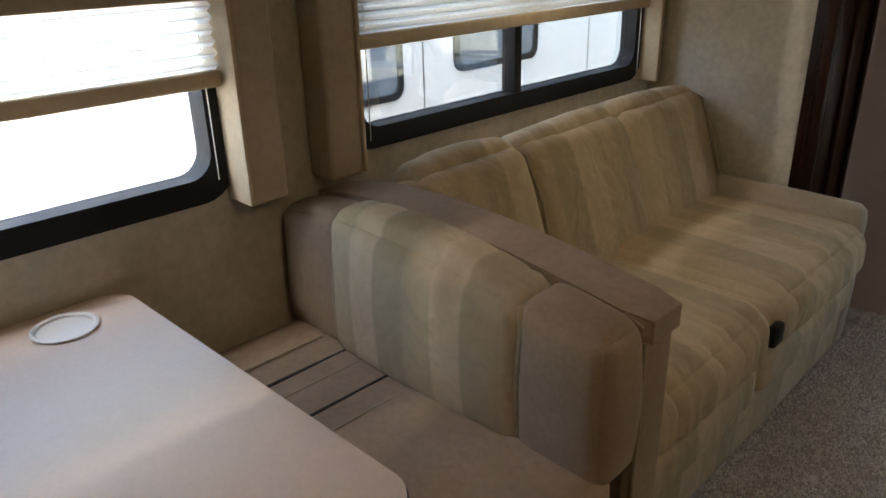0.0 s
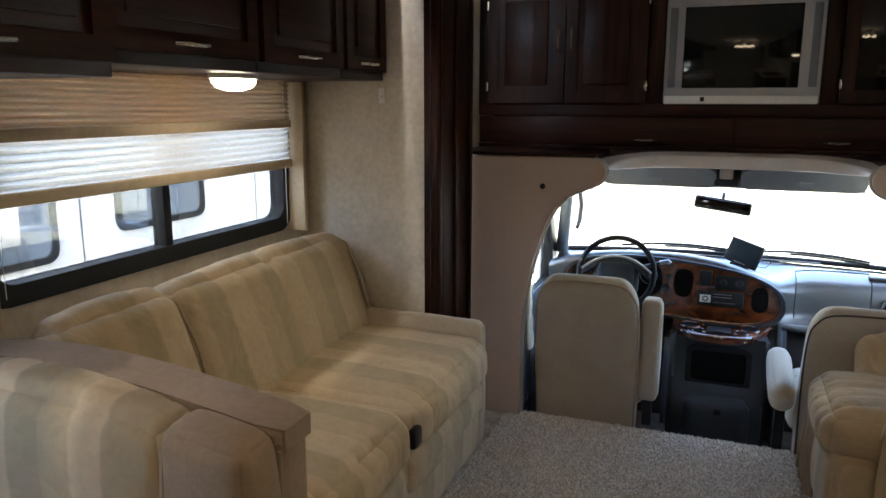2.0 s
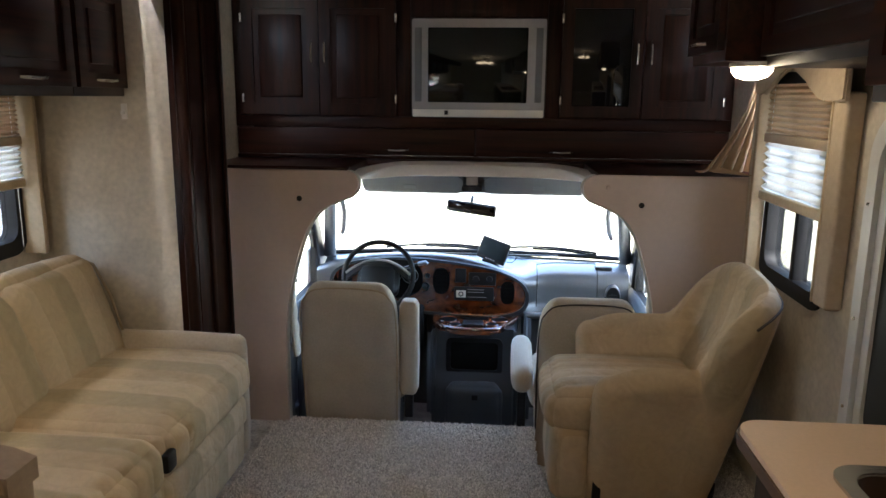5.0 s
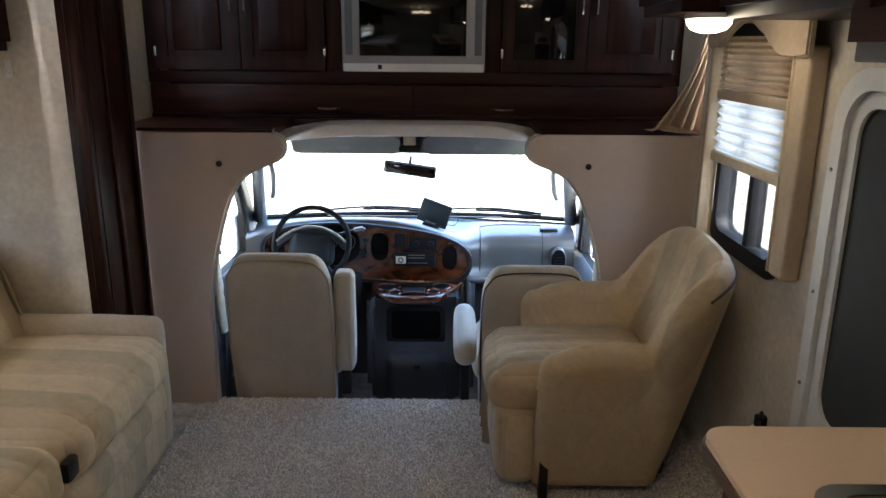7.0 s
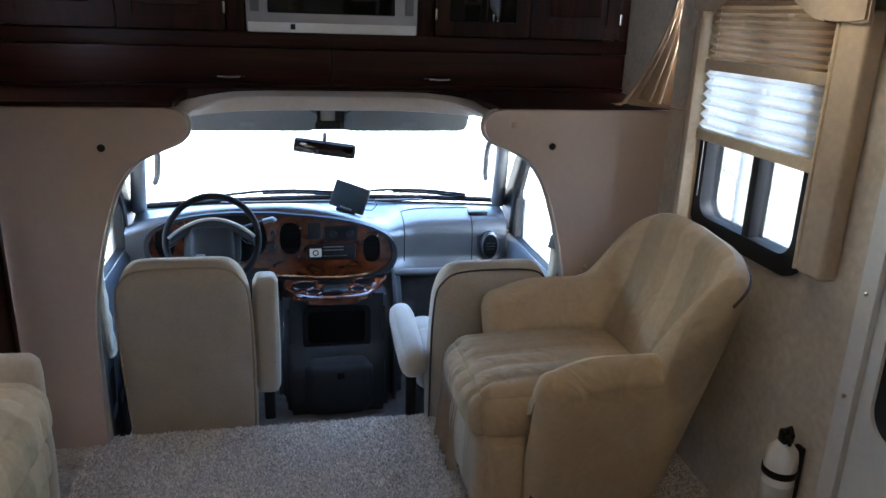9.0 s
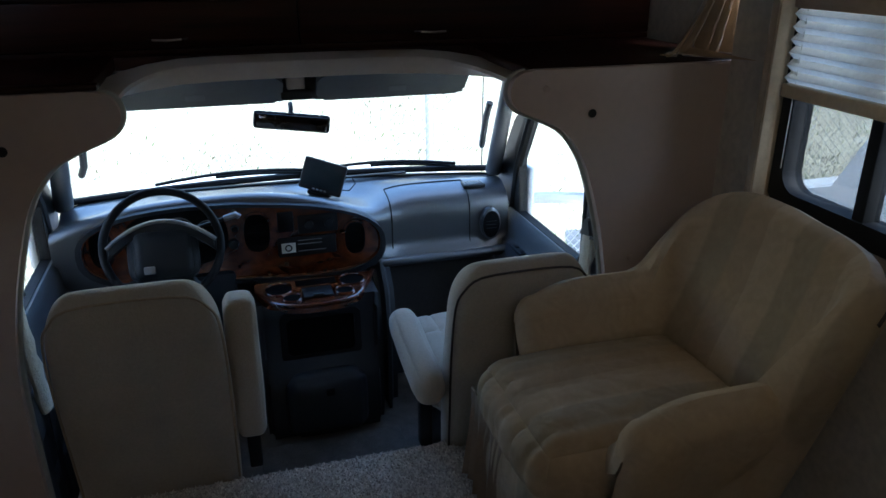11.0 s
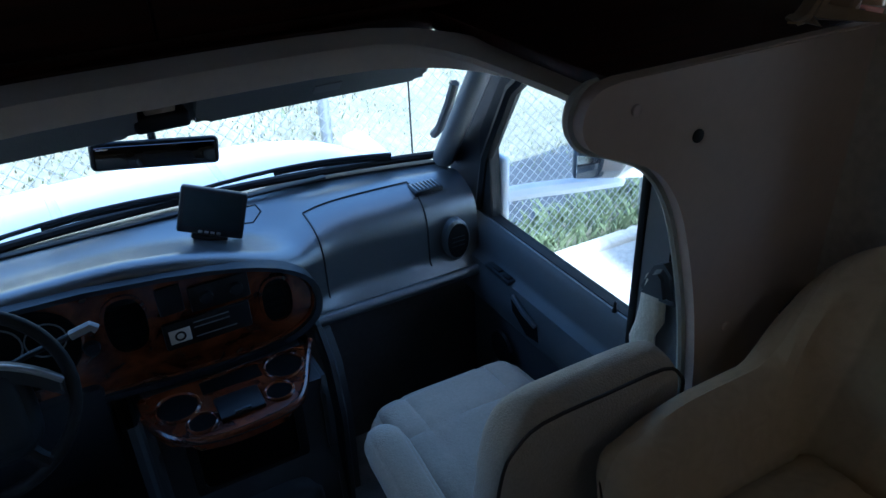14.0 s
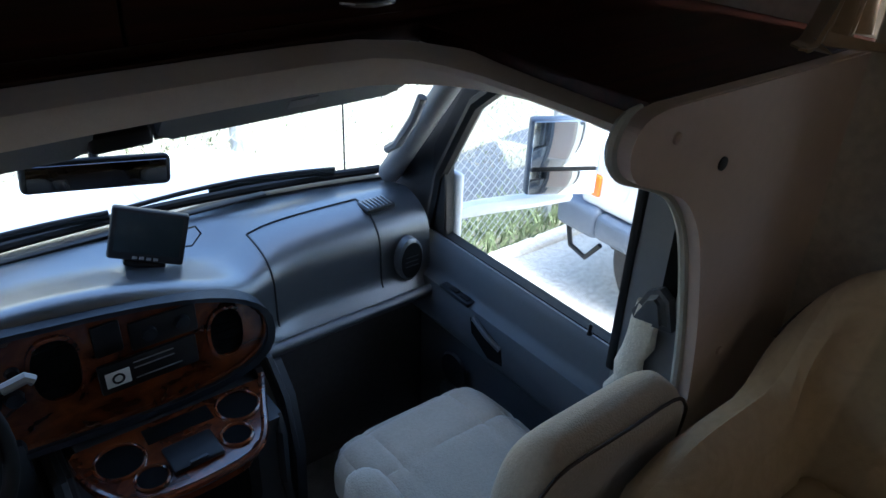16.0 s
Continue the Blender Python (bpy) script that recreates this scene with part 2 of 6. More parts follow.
BLIND_T = blind_mat("pleated_tan", (0.47, 0.325, 0.20), 0.48)
RAIL = mat("blind_rail", (0.55, 0.44, 0.29), 0.5)
LEG = mat("padded_valance", (0.44, 0.35, 0.25), 0.85, var=0.1, bump=0.2)
DRAPE = mat("drape", (0.36, 0.25, 0.14), 0.85, var=0.1, scale=12, sheen=0.3)
LAMPON = glow_mat("lit_lens", (1.0, 0.80, 0.52), 1.0)
BULBON = glow_mat("lit_glass_shade", (1.0, 0.74, 0.46), 0.75)
RED = mat("red_paint", (0.45, 0.03, 0.03), 0.4)
VEHWHITE = mat("white_gelcoat", (0.74, 0.75, 0.76), 0.25, var=0.03)
CONCRETE = mat("concrete", (0.62, 0.57, 0.49), 0.9, var=0.3, scale=0.9, fine=30, bump=0.3, bump_scale=40)
GRASS = mat("dry_grass", (0.225, 0.208, 0.143), 0.95, var=0.35, scale=1.2, fine=18, bump=1.0, bump_scale=14)
STRAW = mat("straw_blades", (0.24, 0.222, 0.158), 0.9, var=0.35, scale=1.4)
GREENB = mat("green_blades", (0.22, 0.26, 0.13), 0.8, var=0.4)
GALV = mat("galvanised_wire", (0.42, 0.43, 0.44), 0.45, metal=0.6)
TARMAC = mat("tarmac", (0.07, 0.075, 0.085), 0.9, var=0.2, scale=3)
AMBER = mat("amber_lens", (0.75, 0.18, 0.02), 0.15)
TYRE = mat("tyre_rubber", (0.025, 0.025, 0.027), 0.8, var=0.2)
GREYBUMP = mat("grey_bumper", (0.09, 0.11, 0.15), 0.5)


def tuft_mat(name, dark, light):
    """Cut pile yarn: every tuft has its own shade."""
    m = bpy.data.materials.new(name)
    m.use_nodes = True
    nt = m.node_tree
    b = nt.nodes["Principled BSDF"]
    geo = nt.nodes.new("ShaderNodeNewGeometry")
    ramp = nt.nodes.new("ShaderNodeValToRGB")
    ramp.color_ramp.elements[0].color, ramp.color_ramp.elements[1].color = (*dark, 1), (*light, 1)
    nt.links.new(geo.outputs["Random Per Island"], ramp.inputs[0])
    nt.links.new(ramp.outputs[0], b.inputs["Base Color"])
    b.inputs["Roughness"].default_value, b.inputs["Specular IOR Level"].default_value = 0.95, 0.1
    return m


PILE = tuft_mat("carpet_yarn", (0.44, 0.405, 0.36), (0.92, 0.87, 0.80))


# ---- mesh helpers ----
ORIGIN = {}


def thing(name, at, label, category, group="", kind="", turn=0.0):
    """An Empty at the base of a thing; its parts are given in world places unless the thing is turned."""
    ob = new(name)
    ob.matrix_world = pose(*at, 0, 0, turn)
    ORIGIN[ob] = Vector((0, 0, 0)) if turn else Vector(at)
    return tagged(ob, label, category, group, kind)


def part(name, bm, material, parent=None, label="", smooth=True, kind=""):
    me = bpy.data.meshes.new(name)
    if parent:
        bmesh.ops.translate(bm, verts=bm.verts, vec=-ORIGIN[parent])
    bmesh.ops.recalc_face_normals(bm, faces=bm.faces)
    bm.to_mesh(me)
    bm.free()
    for p in me.polygons:
        p.use_smooth = smooth
    me.materials.append(material)
    if smooth:
        me.set_sharp_from_angle(angle=radians(40))
    ob = new(name, me)
    if parent:
        ob.parent = parent
        ORIGIN[ob] = ORIGIN[parent]
    else:
        ORIGIN[ob] = Vector((0, 0, 0))
    if label:
        ob["label"] = label
    if kind:
        ob["kind"] = kind
    return ob


def solo(name, bm, material, label, category, group="", kind="", smooth=True):
    """A thing that is one mesh, with its origin at the middle of its base."""
    lo = Vector([min(v.co[i] for v in bm.verts) for i in range(3)])
    hi = Vector([max(v.co[i] for v in bm.verts) for i in range(3)])
    base = Vector(((lo.x + hi.x) / 2, (lo.y + hi.y) / 2, lo.z))
    bmesh.ops.translate(bm, verts=bm.verts, vec=-base)
    ob = part(name, bm, material, smooth=smooth)
    ob.location = base
    ORIGIN[ob] = base
    return tagged(ob, label, category, group, kind)


def box(x0, x1, y0, y1, z0, z1, bev=0.004, seg=2, into=None):
    bm = bmesh.new()
    bmesh.ops.create_cube(bm, size=1)
    for v in bm.verts:
        v.co = Vector((x0 + (v.co.x + 0.5) * (x1 - x0), y0 + (v.co.y + 0.5) * (y1 - y0), z0 + (v.co.z + 0.5) * (z1 - z0)))
    if bev:
        b = min(bev, 0.49 * min(abs(x1 - x0), abs(y1 - y0), abs(z1 - z0)))
        bmesh.ops.bevel(bm, geom=bm.edges[:], offset=b, segments=seg, affect="EDGES", profile=0.5)
    return join(into, bm) if into else bm


def join(a, b):
    me = bpy.data.meshes.new("tmp")
    b.to_mesh(me)
    b.free()
    a.from_mesh(me)
    bpy.data.meshes.remove(me)
    return a


def moved(bm, m):
    bmesh.ops.transform(bm, matrix=m, verts=bm.verts)
    return bm


def pad(x0, x1, y0, y1, z0, z1, r=0.05, puff=0.02, n=10, sag=0.0, ribs=None):
    """A stuffed cushion: a rounded block whose faces swell."""
    bm = bmesh.new()
    bmesh.ops.create_cube(bm, size=2)
    bmesh.ops.subdivide_edges(bm, edges=bm.edges[:], cuts=n, use_grid_fill=True)
    c = Vector(((x0 + x1) / 2, (y0 + y1) / 2, (z0 + z1) / 2))
    h = Vector((abs(x1 - x0) / 2, abs(y1 - y0) / 2, abs(z1 - z0) / 2))
    for v in bm.verts:
        p = Vector(v.co)
        # finer spacing near the edges
        q = Vector([math.copysign(1 - (1 - abs(a)) ** 1.5, a) for a in p])
        w = Vector([q[i] * h[i] for i in range(3)])
        inner = Vector([max(-(h[i] - min(r, h[i])), min(h[i] - min(r, h[i]), w[i])) for i in range(3)])
        d = w - inner
        if d.length > 1e-9:
            w = inner + d.normalized() * min(r, min(h)) if d.length > 0 else w
        for i in range(3):
            if abs(p[i]) > 0.999:
                a, b = (p[(i + 1) % 3], p[(i + 2) % 3])
                k = (1 - a * a) * (1 - b * b)
                w[i] += math.copysign(puff * k, p[i])
                if i == 2 and p[i] > 0:
                    w[i] -= sag * k
        if ribs:
            ax, pitch, deep = ribs
            w *= 1 + deep / max(0.05, min(h)) * (abs(math.sin(math.pi * (c[ax] + w[ax]) / pitch)) ** 0.5 - 1)
        w += Vector((noise.noise(c * 3 + w * 7), noise.noise(c * 5 + w * 7), noise.noise(c * 7 + w * 7))) * 0.004
        v.co = c + w
    return bm


def pucker(bm, axis, lines, depth, face, width=0.012, start=None):
    """Pulls stitched lines into a cushion; face gives the axes and sides that sink, start limits it to the front."""
    c = Vector([sum(v.co[i] for v in bm.verts) / len(bm.verts) for i in range(3)])
    for v in bm.verts:
        k = max(math.exp(-((v.co[axis] + 0.004 * math.sin(9 * v.co[(axis + 1) % 3] + 40 * v.co.z) - l) / width) ** 2) for l in lines)
        if start:
            ax, a, z = start
            k *= max(0.0, min(1.0, (v.co[ax] - a) / (z - a)))
        for i, s in face:
            if (v.co[i] - c[i]) * s > 0:
                v.co[i] -= s * depth * k
    return bm


def prism(pts, axis, a, b, bev=0.0, seg=2):
    """A flat outline pushed from a to b along an axis: 0 takes (y, z), 1 takes (x, z), 2 takes (x, y)."""
    def at(p, w):
        return ((w, p[0], p[1]), (p[0], w, p[1]), (p[0], p[1], w))[axis]
    bm = bmesh.new()
    lo = [bm.verts.new(at(p, a)) for p in pts]
    hi = [bm.verts.new(at(p, b)) for p in pts]
    f0, f1 = bm.faces.new(lo), bm.faces.new(hi)
    for i in range(len(pts)):
        j = (i + 1) % len(pts)
        bm.faces.new((lo[i], lo[j], hi[j], hi[i]))
    if bev:
        bmesh.ops.bevel(bm, geom=list({e for f in (f0, f1) for e in f.edges}), offset=bev, segments=seg, affect="EDGES")
    return bm


def rounded(x0, x1, z0, z1, r, n=5):
    """The outline of a rectangle with round corners."""
    out = []
    for cx, cz, s in ((x1 - r, z1 - r, 0), (x0 + r, z1 - r, 90), (x0 + r, z0 + r, 180), (x1 - r, z0 + r, 270)):
        for k in range(n + 1):
            a = radians(s + 90 * k / n)
            out.append((cx + r * math.cos(a), cz + r * math.sin(a)))
    return out


def smooth_line(pts, n=4):
    """A rounded line through flat points."""
    p = [Vector(q) for q in pts]
    p = [p[0] * 2 - p[1]] + p + [p[-1] * 2 - p[-2]]
    out = []
    for i in range(1, len(p) - 2):
        for k in range(n):
            t = k / n
            out.append(tuple(0.5 * (2 * p[i] + (p[i + 1] - p[i - 1]) * t + (2 * p[i - 1] - 5 * p[i] + 4 * p[i + 1] - p[i + 2]) * t * t + (3 * p[i] - p[i - 1] - 3 * p[i + 1] + p[i + 2]) * t ** 3)))
    return out + [tuple(p[-2])]


def ring(outer, inner, axis, a, b):
    """A frame between two outlines with as many points each."""
    def at(p, w):
        return ((w, p[0], p[1]), (p[0], w, p[1]), (p[0], p[1], w))[axis]
    bm = bmesh.new()
    n = len(outer)
    vs = [[bm.verts.new(at(p, w)) for p in o] for o, w in ((outer, a), (outer, b), (inner, b), (inner, a))]
    for k in range(4):
        u, v = vs[k], vs[(k + 1) % 4]
        for i in range(n):
            j = (i + 1) % n
            bm.faces.new((u[i], u[j], v[j], v[i]))
    return bm


def tube(pts, r, n=8, closed=False, into=None):
    """A round bar along points."""
    pts = [Vector(p) for p in pts]
    bm = bmesh.new()
    loops = []
    prev = None
    m = len(pts)
    for i, p in enumerate(pts):
        if closed:
            d = (pts[(i + 1) % m] - pts[i - 1]).normalized()
        else:
            d = (pts[min(i + 1, m - 1)] - pts[max(i - 1, 0)]).normalized()
        up = prev if prev else (Vector((0, 0, 1)) if abs(d.z) < 0.9 else Vector((1, 0, 0)))
        s = d.cross(up).normalized()
        up = s.cross(d).normalized()
        prev = up
        rr = r(i / max(1, m - 1)) if callable(r) else r
        loops.append([bm.verts.new(p + (s * math.cos(2 * math.pi * k / n) + up * math.sin(2 * math.pi * k / n)) * rr) for k in range(n)])
    for i in range(m if closed else m - 1):
        u, v = loops[i], loops[(i + 1) % m]
        for k in range(n):
            bm.faces.new((u[k], u[(k + 1) % n], v[(k + 1) % n], v[k]))
    if not closed:
        bm.faces.new(loops[0])
        bm.faces.new(loops[-1])
    return join(into, bm) if into else bm


def lathe(profile, at, axis=2, n=24):
    """A turned shape: (radius, height) pairs round an axis through a point."""
    bm = bmesh.new()
    loops = []
    for r, h in profile:
        loop = []
        for k in range(n):
            a = 2 * math.pi * k / n
            p = (r * math.cos(a), r * math.sin(a), h)
            p = (p[2], p[0], p[1]) if axis == 0 else (p[1], p[2], p[0]) if axis == 1 else p
            loop.append(bm.verts.new(Vector(at) + Vector(p)))
        loops.append(loop)
    for u, v in zip(loops, loops[1:]):
        for k in range(n):
            bm.faces.new((u[k], u[(k + 1) % n], v[(k + 1) % n], v[k]))
    for loop in (loops[0], loops[-1]):
        bm.faces.new(loop)
    return bm


def sheet(rows, thick=0.0):
    """A surface through a grid of points, with thickness if wanted."""
    bm = bmesh.new()
    vs = [[bm.verts.new(p) for p in row] for row in rows]
    for a, b in zip(vs, vs[1:]):
        for i in range(len(a) - 1):
            bm.faces.new((a[i], a[i + 1], b[i + 1], b[i]))
    if thick:
        bmesh.ops.recalc_face_normals(bm, faces=bm.faces)
        bmesh.ops.solidify(bm, geom=bm.faces[:], thickness=thick)
    return bm


def holed_wall(axis, w0, w1, u0, u1, z0, z1, holes):
    """A wall with rectangular openings through it: axis 0 stands at x = w, axis 1 at y = w; holes are (u0, u1, z0, z1)."""
    us = sorted({u0, u1, *[v for h in holes for v in h[:2]]})
    zs = sorted({z0, z1, *[v for h in holes for v in h[2:]]})
    bm = bmesh.new()
    for a, b in zip(us, us[1:]):
        for c, d in zip(zs, zs[1:]):
            if any(h[0] <= a and b <= h[1] and h[2] <= c and d <= h[3] for h in holes):
                continue
            if axis == 0:
                box(w0, w1, a, b, c, d, 0, into=bm)
            else:
                box(a, b, w0, w1, c, d, 0, into=bm)
    bmesh.ops.remove_doubles(bm, verts=bm.verts, dist=1e-5)
    seen = {}
    for f in bm.faces:
        seen.setdefault(tuple(round(c, 4) for c in f.calc_center_median()), []).append(f)
    bmesh.ops.delete(bm, geom=[f for fs in seen.values() if len(fs) > 1 for f in fs], context="FACES")
    return bm


def structure(name, bm, material, label, category, smooth=False):
    ob = part(name, bm, material, smooth=smooth)
    return tagged(ob, label, category, kind="structure")


# ---- the coach: floor, walls, ceiling ----
CEIL_Z, BUNK_Z = 2.03, 1.16
structure("floor", box(-1.14, 1.2, -5.2, 0.05, -0.04, 0.0, 0), CARPET, "grey-beige cut pile carpet on the coach floor", "floor")
pile_rng = random.Random(11)
pv_, pf_ = [], []
for _ in range(150000):
    px_, py_ = pile_rng.uniform(-0.86, 1.14), pile_rng.uniform(-2.6, 0.05)
    pa_, ph_, pw_ = pile_rng.uniform(0, 6.28), pile_rng.uniform(0.004, 0.010), pile_rng.uniform(0.003, 0.0055)
    lx_, ly_ = pile_rng.gauss(0, 0.004), pile_rng.gauss(0, 0.004)
    k_ = len(pv_)
    for s_ in range(3):
        an_ = pa_ + 2.094 * s_
        pv_.append((px_ + pw_ * math.cos(an_), py_ + pw_ * math.sin(an_), 0.0))
    pv_.append((px_ + lx_, py_ + ly_, ph_))
    pf_ += [(k_, k_ + 1, k_ + 3), (k_ + 1, k_ + 2, k_ + 3), (k_ + 2, k_, k_ + 3)]
pile_me = bpy.data.meshes.new("carpet_pile")
pile_me.from_pydata(pv_, [], pf_)
pile_me.materials.append(PILE)
tagged(new("carpet_pile", pile_me), "grey-beige cut pile tufts of the carpet", "carpet", kind="stuff")
structure("floor_slide", box(-1.7, -1.14, -5.2, -0.34, -0.03, 0.012, 0), CARPET, "carpeted floor of the slide-out", "floor")
structure("cab_floor", box(-0.98, 0.98, 0.05, 1.5, -0.36, -0.32, 0), CABCARPET, "dark grey carpet on the lower cab floor", "floor")
structure("cab_step", box(-0.98, 0.98, 0.05, 0.075, -0.32, -0.04, 0), CABCARPET, "carpeted riser down to the cab", "step")
structure("ceiling", box(-1.2, 1.25, -5.2, 0.9, CEIL_Z, CEIL_Z + 0.04, 0), CEIL, "pale vinyl coach ceiling", "ceiling")
structure("ceiling_slide", box(-1.74, -1.2, -5.2, -0.3, 1.86, 1.9, 0), CEIL, "pale vinyl ceiling of the slide-out", "ceiling")
structure("wall_right", holed_wall(0, 1.16, 1.2, -5.2, 0.0, -0.45, CEIL_Z, [(-0.78, -0.26, 0.84, 1.54), (-1.78, -1.06, -0.45, 1.42)]), PAPER, "mottled beige wallpapered side wall", "wall")
structure("wall_slide", holed_wall(0, -1.72, -1.68, -5.2, -0.32, 0.0, 1.86, [(-1.80, -0.47, 0.90, 1.5), (-3.3, -2.17, 0.878, 1.5)]), PAPER, "mottled beige wall of the slide-out", "wall")
structure("wall_slide_end", box(-1.68, -1.10, -0.36, -0.32, 0.0, 1.86, 0), PAPER, "mottled beige end wall beside the sofa", "wall")
structure("wall_rear", box(-1.72, 1.2, -5.24, -5.2, -0.04, CEIL_Z, 0), PAPER, "beige rear wall", "wall")
structure("slide_header", box(-1.16, -1.10, -5.2, -0.37, 1.82, CEIL_Z, 0.004), CHERRY_Y, "dark cherry wood header over the slide-out opening", "trim")
structure("wall_over_cab_left", box(-1.24, -1.2, 0.0, 0.9, BUNK_Z, CEIL_Z, 0), PAPER, "beige wall beside the over-cab shelf", "wall")
structure("wall_over_cab_right", box(1.25, 1.29, 0.0, 0.9, BUNK_Z, CEIL_Z, 0), PAPER, "beige wall beside the over-cab shelf", "wall")
structure("wall_over_cab_front", box(-1.24, 1.29, 0.9, 0.94, BUNK_Z, CEIL_Z + 0.04, 0), PAPER, "plain front of the over-cab space", "wall")

# dark wood moulding of the slide-out opening
jamb = thing("slide_jamb", (-1.07, -0.2, 0), "glossy dark cherry moulding round the slide-out opening", "trim", kind="structure")
part("face_board", box(-1.105, -1.045, -0.375, -0.36, 0.0, 1.86, 0.004), CHERRY, jamb)
part("rounded_bead", box(-1.075, -1.03, -0.395, -0.352, 0.0, 1.86, 0.016, 4), CHERRY, jamb)
part("side_board", box(-1.05, -1.032, -0.352, -0.005, 0.0, CEIL_Z, 0.003), CHERRY, jamb)
part("side_bead", box(-1.032, -1.018, -0.24, -0.21, 0.0, CEIL_Z, 0.006, 3), CHERRY, jamb)
part("cover_strip", box(-1.032, -1.02, -0.06, -0.03, 0.0, CEIL_Z, 0.005, 2), CHERRY, jamb)

# bulkhead panels round the cab opening
LEFT_EDGE = [(-0.80, -0.04), (-0.802, 0.2), (-0.80, 0.42), (-0.785, 0.56), (-0.757, 0.70), (-0.712, 0.85), (-0.675, 0.93), (-0.625, 0.99), (-0.56, 1.025), (-0.50, 1.05), (-0.472, 1.075), (-0.463, 1.105), (-0.472, 1.135), (-0.495, 1.153), (-0.535, BUNK_Z)]
LEFT_EDGE = smooth_line(LEFT_EDGE, 4)
structure("bulkhead_left", prism(LEFT_EDGE + [(-1.045, BUNK_Z), (-1.045, -0.04)], 1, 0.0, 0.03, 0.005, 2), CREAM, "smooth cream panel beside the cab opening", "wall")
structure("bulkhead_right", prism([(0.03 - x, z) for x, z in LEFT_EDGE] + [(1.175, BUNK_Z), (1.175, -0.04)], 1, 0.0, 0.03, 0.005, 2), CREAM, "smooth cream panel beside the cab opening", "wall")
for side in (-1, 1):
    edge = [((x if side < 0 else 0.03 - x), 0.03, z) for x, z in LEFT_EDGE[:-2]]
    structure("trim_opening" if side < 0 else "trim_opening_right", tube([(x, y + 0.004, z) for x, y, z in edge], lambda t: 0.010 - 0.006 * max(0.0, t - 0.9) / 0.1), EDGING, "grey rubber edging of the cab opening", "trim", True)
for x, z, r in ((-0.72, 1.037, 0.012), (0.735, 1.037, 0.012)):
    h = solo("grommet", lathe([(0.0005, -0.004), (r * 0.6, -0.004), (r, -0.002), (r, 0.002)], (x, -0.001, z), 1, 14), BLACK, "small black grommet in the cream bulkhead", "grommet", "bulkhead fittings")
for x, z in ((0.594, 1.11), (0.896, 0.589)):
    solo("screw_cap", lathe([(0.0005, -0.006), (0.005, -0.0055), (0.009, -0.003), (0.01, 0.002)], (x, -0.001, z), 1, 14), CREAM, "cream plastic screw cap on the bulkhead", "screw cap", "bulkhead fittings")

# over-cab shelf and moulded header
shelf = thing("bunk_shelf", (0, 0.3, 1.12), "dark wood shelf over the cab with a cut-out", "shelf", kind="structure")
part("board", box(-1.2, -0.53, 0.03, 0.86, 1.125, BUNK_Z + 0.002, 0.004), CHERRY_H, shelf)
part("board", box(0.555, 1.25, 0.03, 0.86, 1.125, BUNK_Z + 0.002, 0.004), CHERRY_H, shelf)
part("board", box(-0.53, 0.555, 0.57, 0.86, 1.125, BUNK_Z + 0.002, 0.004), CHERRY_H, shelf)
part("nosing", box(-1.03, -0.50, -0.012, 0.03, BUNK_Z + 0.003, BUNK_Z + 0.018, 0.006), CHERRY_H, shelf)
hdr = thing("cab_header", (0.015, 0.4, 1.04), "moulded beige cab header ring", "header", kind="structure")
U_PATH = [(0.515, 0.031, 1, 0), (0.515, 0.12, 1, 0), (0.51, 0.25, 1, 0), (0.50, 0.34, 0.95, 0.3), (0.475, 0.41, 0.8, 0.6), (0.43, 0.455, 0.45, 0.9), (0.36, 0.475, 0.12, 1), (0.24, 0.482, 0, 1), (0.1, 0.485, 0, 1)]
SECTION = [(0.06, 1.162), (0.015, 1.159), (-0.012, 1.148), (-0.014, 1.138), (0.006, 1.127), (0.05, 1.12), (0.13, 1.117), (0.14, 1.13)]
u_rows = [[(0.02 + x + d * nx, y + d * ny, z - 0.022 * nx - (0.032 * ny if z < 1.135 else 0)) for d, z in SECTION] for x, y, nx, ny in U_PATH]
u_rows += [[(0.02 - x - d * nx, y + d * ny, z - 0.028 * nx - (0.032 * ny if z < 1.135 else 0)) for d, z in SECTION] for x, y, nx, ny in reversed(U_PATH)]
part("beam", sheet(u_rows, 0.004), HEADER, hdr, "rounded beige beam")
for s in (-1, 1):
    part("side_liner", prism([(0.02 + s * 0.60, 1.085), (0.02 + s * 0.74, 1.05), (0.02 + s * 0.90, 0.985), (0.02 + s * 0.90, 1.02), (0.02 + s * 0.74, 1.09), (0.02 + s * 0.62, 1.12)], 1, 0.031, 0.70, 0.006), HEADER, hdr)
structure("cab_headliner", prism([(0.62, 1.118), (0.70, 1.108), (0.77, 1.075), (0.80, 1.09), (0.72, 1.12), (0.61, 1.125)], 0, -0.86, 0.89), HEADER, "grey-beige cab headliner above the windscreen", "headliner")


